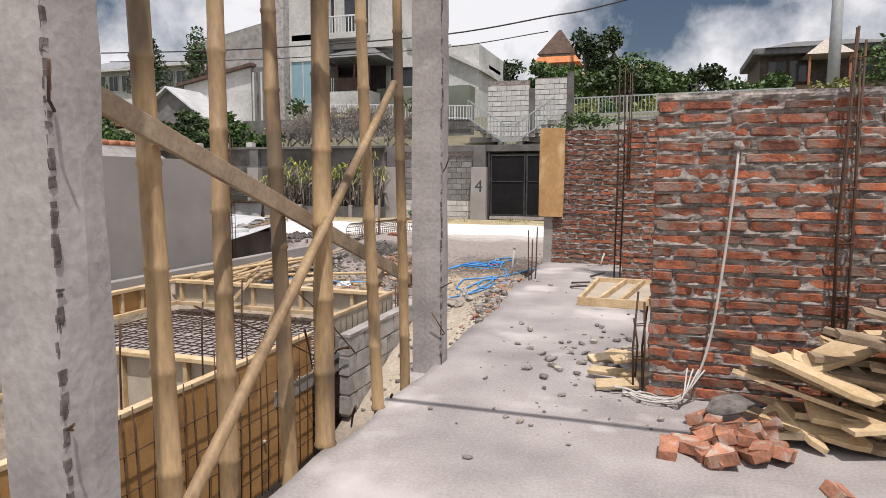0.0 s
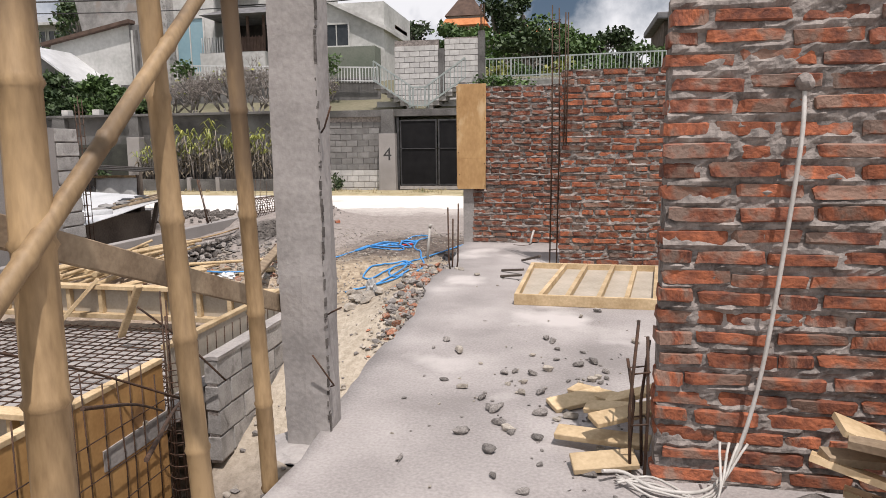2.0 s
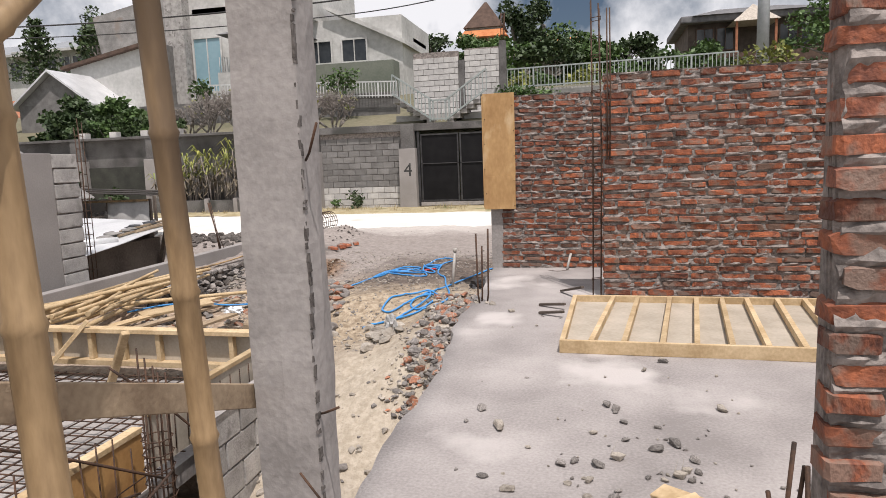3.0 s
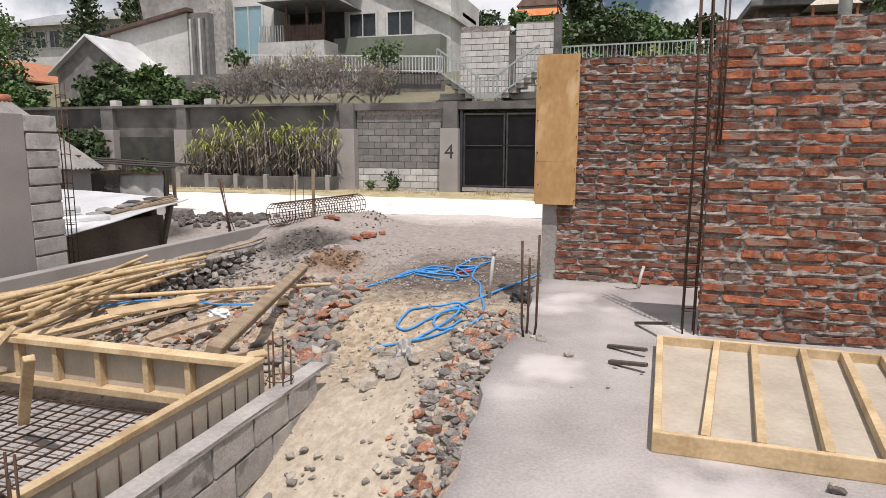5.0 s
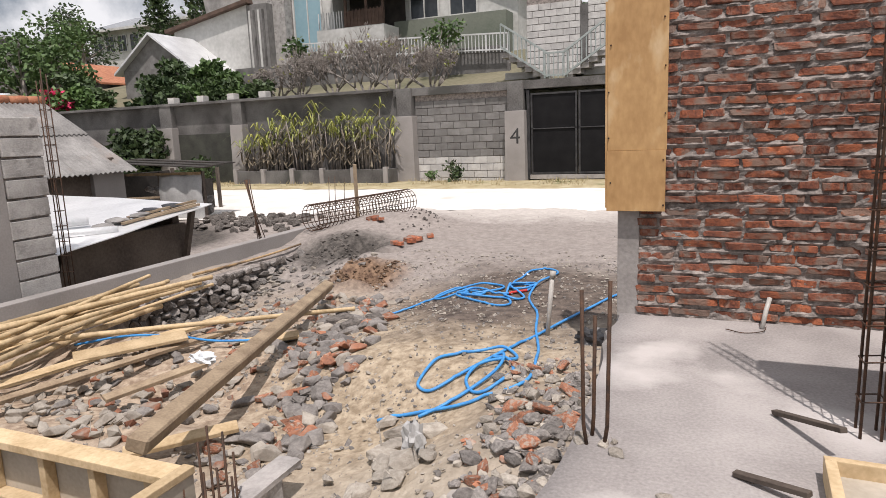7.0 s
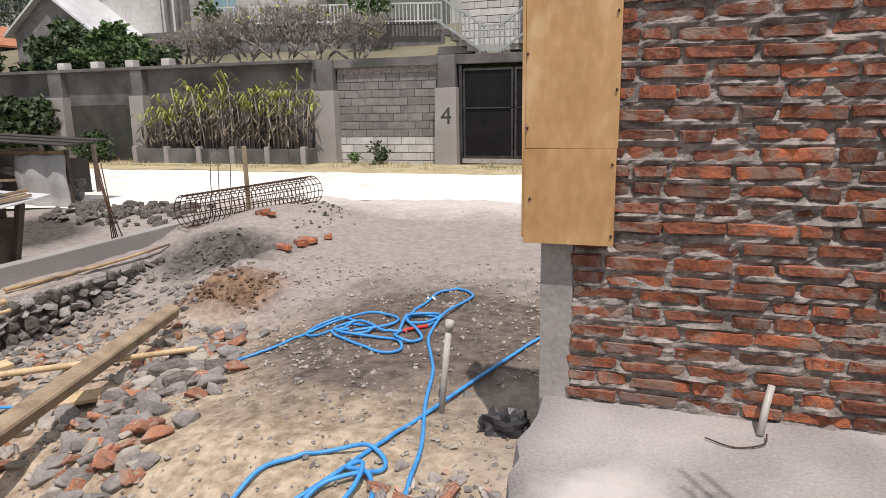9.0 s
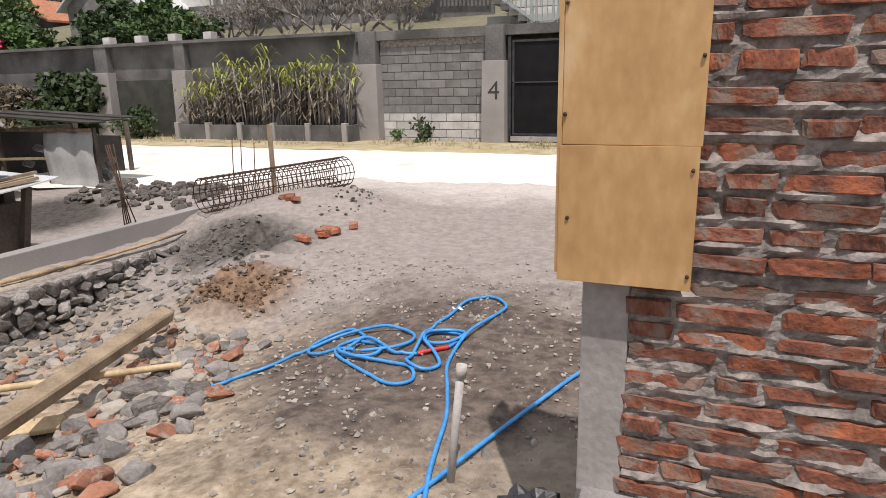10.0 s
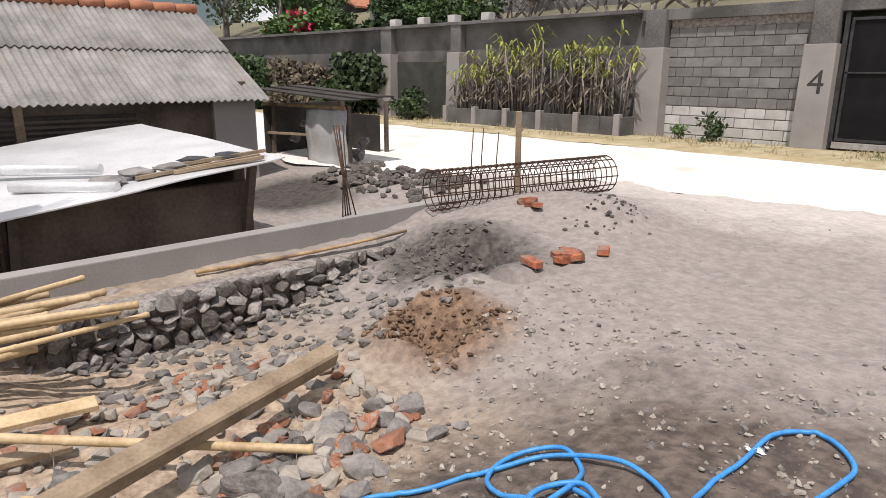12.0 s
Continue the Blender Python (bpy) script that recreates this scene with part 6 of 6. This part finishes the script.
def gable_house(name, x, y, z, w, d, h, rise, wall_m, roof_m, label, end="x"):
    t = thing(name, label, "house", "hill houses", (x, y, z))
    part("wall", cuboid(0, w, 0, d, 0, h, 0), wall_m, t)
    bm = bmesh.new()
    v = [bm.verts.new(p) for p in ((0, 0, h), (w, 0, h), (w / 2, 0, h + rise), (0, d, h), (w, d, h), (w / 2, d, h + rise))]
    for q in ((0, 1, 2), (5, 4, 3), (0, 2, 5, 3), (1, 4, 5, 2), (0, 3, 4, 1)):
        bm.faces.new([v[i] for i in q])
    part("gable", bm, wall_m, t)
    for s in (0, 1):
        bm = bmesh.new()
        e = 0.3
        a, b = ((-e, h - e * rise / w * 2), (w / 2, h + rise)) if s == 0 else ((w / 2, h + rise), (w + e, h - e * rise / w * 2))
        for yy in (-0.3, d + 0.3):
            for p in (a, b):
                bm.verts.new((p[0], yy, p[1] + 0.02))
                bm.verts.new((p[0], yy, p[1] + 0.12))
        vs = list(bm.verts)
        for q in ((0, 1, 3, 2), (4, 6, 7, 5), (0, 4, 5, 1), (2, 3, 7, 6), (1, 5, 7, 3), (0, 2, 6, 4)):
            bm.faces.new([vs[i] for i in q])
        part("roof", bm, roof_m, t)
    return t


ws = thing("white_shed", "white rendered shed with a sloping roof and stained end", "shed", at=(-25.6, 31, 3.0))
bm = bmesh.new()
lo = [bm.verts.new(p) for p in ((0, 0, 0), (4.4, 0, 0), (4.4, 0, 4.2), (0, 0, 3.4))]
hi = [bm.verts.new(v.co + Vector((0, 6, 0))) for v in lo]
bm.faces.new(lo)
bm.faces.new(hi[::-1])
for k in range(4):
    bm.faces.new((lo[k], hi[k], hi[(k + 1) % 4], lo[(k + 1) % 4]))
part("wall", bm, WHITE, ws)
stick(ws, "roof_edge", (-0.3, -0.06, 3.40), (4.6, -0.06, 4.30), 0.16, 0.5, ROOFBROWN, roll=1.57)
stick(ws, "roof", (-0.3, 3.0, 3.42), (4.6, 3.0, 4.32), 6.2, 0.1, ASBESTOS, roll=1.57)
part("end_wall", cuboid(4.4, 5.5, -0.05, 5, 0, 4.15, 0), BLOCKDARK, ws, "dark stained end wall")
for k in range(4):
    part("stain_strip", cuboid(4.5 + 0.25 * k, 4.6 + 0.25 * k, -0.075, -0.054, 0.6 + 0.3 * (k % 2), 3.9, 0), (WHITE, WALLDARK)[k % 2], ws)
gable_house("gable_house", -26.4, 28.5, 2.5, 3.9, 5, 1.95, 1.4, BLOCKDARK, TIN, "small grey house with a bright metal gable roof")
gable_house("brown_roof_house", -38, 32, 2.5, 6, 6, 2.0, 1.2, WALLDARK, RIDGE, "low house with a faded red-brown roof")
for x, y, w, z, mw in ((-84, 58, 11, 8, BLOCKDARK), (-34, 70, 10, 9, WHITE)):
    t = gable_house("far_house", x, y, z, w, 8, 4.2, 1.8, mw, ROOFGREY, "distant pale house with a grey roof")
    for k in range(4):
        window(t, 0.8 + k * w / 4.4, 2.0 + k * w / 4.4, -0.05, 1.2, 2.8, DARKGLASS)

for x, w, z in ((-66, 11, 10.4), (-56.2, 10, 10.6)):
    t = thing("far_house", "distant pale house with a long grey-blue hip roof", "house", "far houses", (x, 60, z))
    part("wall", cuboid(0.4, w - 0.4, 0, 8, -3, 2.9, 0), WHITE, t)
    bm = bmesh.new()
    v = [bm.verts.new(p) for p in ((-0.4, -1, 2.8), (w + 0.4, -1, 2.8), (w + 0.4, 9, 2.8), (-0.4, 9, 2.8), (3, 4, 4.7), (w - 3, 4, 4.7))]
    for q in ((0, 1, 5, 4), (1, 2, 5), (2, 3, 4, 5), (3, 0, 4), (3, 2, 1, 0)):
        bm.faces.new([v[i] for i in q])
    part("roof", bm, ROOFBLUE, t)
    part("fascia", cuboid(-0.4, w + 0.4, -1.08, -1.01, 2.6, 2.85, 0), WHITE, t)
    for k in range(5):
        window(t, 1.0 + k * (w - 2) / 5, 2.2 + k * (w - 2) / 5, -0.05, 0.6, 2.2, DARKGLASS)

cf = thing("conifer", "dark layered conifer on the hillside", "tree", at=(-40.4, 45, 5.5))
part("trunk", tube([(0, 0, -0.5), (0, 0, 4), (0, 0, 7.2)], 0.12, 8, radii=[0.2, 0.12, 0.03]), BARK, cf)
bm, rc = bmesh.new(), random.Random(61)
for k in range(11):
    zz = 2.6 + k * 0.42
    for q in range(8):
        an = q * 0.785 + k * 0.4
        ln = (7.6 - zz) * 0.42 * rc.uniform(0.8, 1.1)
        for e in range(4):
            f = (e + 1) / 4
            leaves(bm, (math.cos(an) * ln * f, math.sin(an) * ln * f, zz + 0.25 * f * f), (0.16, 0.16, 0.07), 9, 0.16, rc)
part("crown", bm, LEAFDARK, cf)

sh = thing("orange_shrine", "small orange-tiled shrine building with white steps", "building", at=(-11.2, 36, 4.6))
part("wall", cuboid(0, 1.5, 0, 2, 0, 2.6, 0), STONEPALE, sh)
part("orange_wall", cuboid(0.1, 1.2, -0.05, -0.01, 1.0, 2.3, 0), ORANGE, sh)
part("roof", cuboid(-0.4, 1.9, -0.4, 2.4, 2.6, 2.95, 0.08), ORANGE, sh)
part("white_post", cuboid(1.3, 1.75, -0.3, 0.1, 0, 2.5, 0.02), WHITE, sh)


def pyramid(x, y, z, steps, label):
    t = thing("pagoda", label, "temple", "temple roofs", (x, y, z))
    for r0, z0, r1, z1, m in steps:
        bm = bmesh.new()
        lo = [bm.verts.new((a * r0, b * r0, z0)) for a, b in ((-1, -1), (1, -1), (1, 1), (-1, 1))]
        hi = [bm.verts.new((a * r1, b * r1, z1)) for a, b in ((-1, -1), (1, -1), (1, 1), (-1, 1))]
        for k in range(4):
            bm.faces.new((lo[k], lo[(k + 1) % 4], hi[(k + 1) % 4], hi[k]))
        bm.faces.new(lo[::-1])
        bm.faces.new(hi)
        part("roof_tier" if r0 > r1 + 0.2 else "wall", bm, m, t)


pyramid(-9.2, 60, 8, ((1.3, 0, 1.3, 3.4, STONEPALE), (2.0, 3.3, 1.6, 3.9, ORANGE), (1.5, 3.9, 1.5, 4.1, STONEPALE), (1.7, 4.1, 0.1, 6.4, ROOFBROWN)), "temple tower with a steep dark thatched roof")
pyramid(-4.2, 58, 7.5, ((2.0, 0, 2.0, 2.4, STONEPALE), (2.6, 2.3, 0.3, 3.5, ORANGE)), "temple pavilion with an orange tiled roof")
pyramid(-2.0, 57, 7.5, ((1.4, 0, 1.4, 2.0, STONEPALE), (2.0, 1.9, 0.3, 3.0, ORANGE)), "temple pavilion with an orange tiled roof")

vl = thing("villa", "dark grey-roofed villa on the hill", "house", at=(6.4, 55, 5.5))
part("wall", cuboid(0, 9.5, 0, 8, 0, 4.9, 0), BROWNWALL, vl)
part("terrace_wall", cuboid(-0.6, 12, -2.5, -2.2, 0, 2.4, 0), ROOFBROWN, vl)
part("roof", cuboid(-0.6, 9.9, -0.8, 8.5, 4.9, 5.4, 0.1), ROOFGREY, vl)
bm = bmesh.new()
v = [bm.verts.new(p) for p in ((0.2, -1, 5.35), (9.2, -1, 5.35), (9.2, 8, 5.35), (0.2, 8, 5.35), (2.6, 3, 6.4), (6.8, 3, 6.4))]
for q in ((0, 1, 5, 4), (1, 2, 5), (2, 3, 4, 5), (3, 0, 4), (3, 2, 1, 0)):
    bm.faces.new([v[i] for i in q])
part("hip_roof", bm, ROOFGREY, vl)
bm = bmesh.new()
v = [bm.verts.new(p) for p in ((2.6, -2.6, 4.5), (5.6, -2.6, 4.5), (5.6, 0, 4.5), (2.6, 0, 4.5), (4.1, -1.3, 5.8))]
for q in ((0, 1, 4), (1, 2, 4), (2, 3, 4), (3, 0, 4), (3, 2, 1, 0)):
    bm.faces.new([v[i] for i in q])
part("porch_roof", bm, STONEPALE, vl)
for x in (0.6, 2.0, 6.2, 7.6):
    window(vl, x, x + 1.1, -0.05, 3.0, 4.5, DARKGLASS, ROOFBROWN)
for x in (2.8, 5.3):
    part("porch_post", cuboid(x, x + 0.15, -2.4, -2.25, 0, 4.5, 0), RIDGE, vl)
vl2 = gable_house("hill_house", 16.5, 60, 6, 6, 8, 5.5, 1.8, WHITE, ROOFGREY, "white house with a dark roof on the hill")
for k in range(3):
    window(vl2, 0.6 + 1.8 * k, 1.6 + 1.8 * k, -0.05, 3.0, 4.4, DARKGLASS)

ep = thing("utility_pole", "tall grey metal utility pole on the hillside", "utility pole", at=(9.2, 45, 4.5))
part("shaft", tube([(0, 0, 0), (0, 0, 6), (0, 0, 13)], 0.32, 12, radii=[0.36, 0.32, 0.26]), POLE, ep)
part("bracket", cuboid(-0.9, 0.9, -0.06, 0.06, 11.8, 12.0, 0), POLE, ep)
cb = [(-20.2, 20, 5.9), (-15.5, 20, 5.72), (-11.1, 20, 5.66), (-6.6, 20, 5.72), (-3.5, 20, 6.02), (-1.1, 20, 6.35), (8, 20, 8.2)]
single("power_cable", tube(spline(cb, 6), 0.022, 6), BLACKPAINT, "black overhead power cable", "cable", "power cables")
single("power_cable", tube(spline([(x, y + 0.4, z - 0.25 - 0.02 * i) for i, (x, y, z) in enumerate(cb[:5])], 6), 0.015, 6), BLACKPAINT, "black overhead power cable", "cable", "power cables")


def tree(x, y, z, h, w, n, size, mt, label, seed, name="tree"):
    r = random.Random(seed)
    t = thing(name, label, "tree", "hill trees", (x, y, z))
    bs, bl = bmesh.new(), bmesh.new()
    tube([(0, 0, -0.5), (0.03 * h, 0, h * 0.3), (0, 0.02 * h, h * 0.75)], 0.04 * h, 8, bs, [0.045 * h, 0.03 * h, 0.012 * h])
    for k in range(13):
        a = r.uniform(0, 6.28)
        zz = h * r.uniform(0.38, 0.95)
        rr = w * r.uniform(0.25, 1.0) * (1.15 - 0.6 * zz / h)
        c = Vector((math.cos(a) * rr, math.sin(a) * rr, zz))
        tube([(0, 0, zz * 0.6), tuple(c * 0.7 + Vector((0, 0, zz * 0.2))), tuple(c)], 0.012 * h, 5, bs, [0.014 * h, 0.009 * h, 0.004 * h])
        leaves(bl, c, (w * 0.36, w * 0.36, h * 0.13), n // 13, size, r)
    part("trunk", bs, BARK, t)
    part("crown", bl, mt, t)


r = random.Random(99)
for k, (x, y, z, h, w, mt) in enumerate((
    (-11, 47, 5.5, 4.0, 2.2, LEAFDARK), (-8.0, 46, 5.5, 3.6, 2.2, LEAF), (-5.5, 48, 5.5, 5.8, 2.0, LEAFDARK), (-3.6, 49, 5.5, 6.2, 1.9, LEAFDARK), (-1.4, 47, 5.4, 5.0, 2.0, LEAF),
    (-5.2, 42, 4.8, 3.6, 2.2, LEAF), (-2.6, 41, 4.6, 3.2, 2.2, LEAFDARK), (-0.6, 42, 4.6, 2.9, 2.2, LEAF), (1.6, 44, 4.8, 3.6, 1.9, LEAFDARK), (4.0, 48, 5, 3.0, 2.2, LEAF),
    (6.6, 50, 5.2, 3.2, 2.4, LEAF), (13.5, 47, 5, 5.0, 2.8, LEAF), (17, 46, 5, 5.5, 3, LEAFDARK), (-22.5, 42, 5, 5.2, 2.4, LEAFDARK), (-29.5, 38, 4.5, 5.6, 1.8, LEAFDARK),
    (-13.4, 44, 5.4, 3.8, 1.8, LEAFDARK), (-33, 30, 2.4, 5.2, 2.6, LEAF), (-30.5, 26.5, 2.2, 4.0, 2.0, LEAF), (-37, 27, 2.0, 5.0, 2.6, LEAFDARK), (-45, 40, 4, 6, 3.4, LEAF),
    (-43, 55, 6.5, 9, 2.4, LEAFDARK), (-55, 50, 6, 7, 4, LEAFDARK), (-70, 45, 5, 8, 5, LEAF), (-16, 50, 6, 5, 2.5, LEAF), (22, 60, 7, 6, 4, LEAFDARK), (-26.5, 26.0, 2.2, 1.9, 1.5, LEAFDARK), (-22.0, 27.2, 2.5, 1.9, 1.4, LEAFDARK), (-29.0, 27.0, 2.4, 3.2, 1.7, LEAF), (-19.8, 27.0, 2.5, 1.8, 1.2, LEAF),
)):
    tree(x, y, z, h, w, 1500, 0.20 if y > 35 else 0.15, mt, "dense green hillside tree", 700 + k)
for k in range(26):
    x = -15 + k * 1.3 + r.uniform(-0.5, 0.5)
    bush(x, 36 + r.uniform(-3, 5) if x > -7 else 40, 4.2, (1.1, 0.8, 0.8), 420, 0.15, (LEAF, LEAFDARK, LEAFYEL)[k % 3 if k % 5 else 1], "dense green hillside shrub", 800 + k, "hillside shrubs")
bush(-2.8, 27.4, 3.3, (1.2, 0.4, 0.45), 500, 0.10, LEAF, "green shrub growing by the terrace railing", 880)
bush(-12.8, 45, 6.6, (1.2, 0.8, 0.8), 420, 0.16, LEAFDRY, "reddish dry bougainvillea on the hill", 881)
bush(-10.4, 27.6, 4.0, (0.9, 0.5, 0.6), 420, 0.10, LEAF, "leafy shrub on the house terrace", 882)
bush(-16.4, 28.0, 4.0, (0.6, 0.4, 0.6), 300, 0.12, LEAF, "leafy shrub on the house terrace", 883)
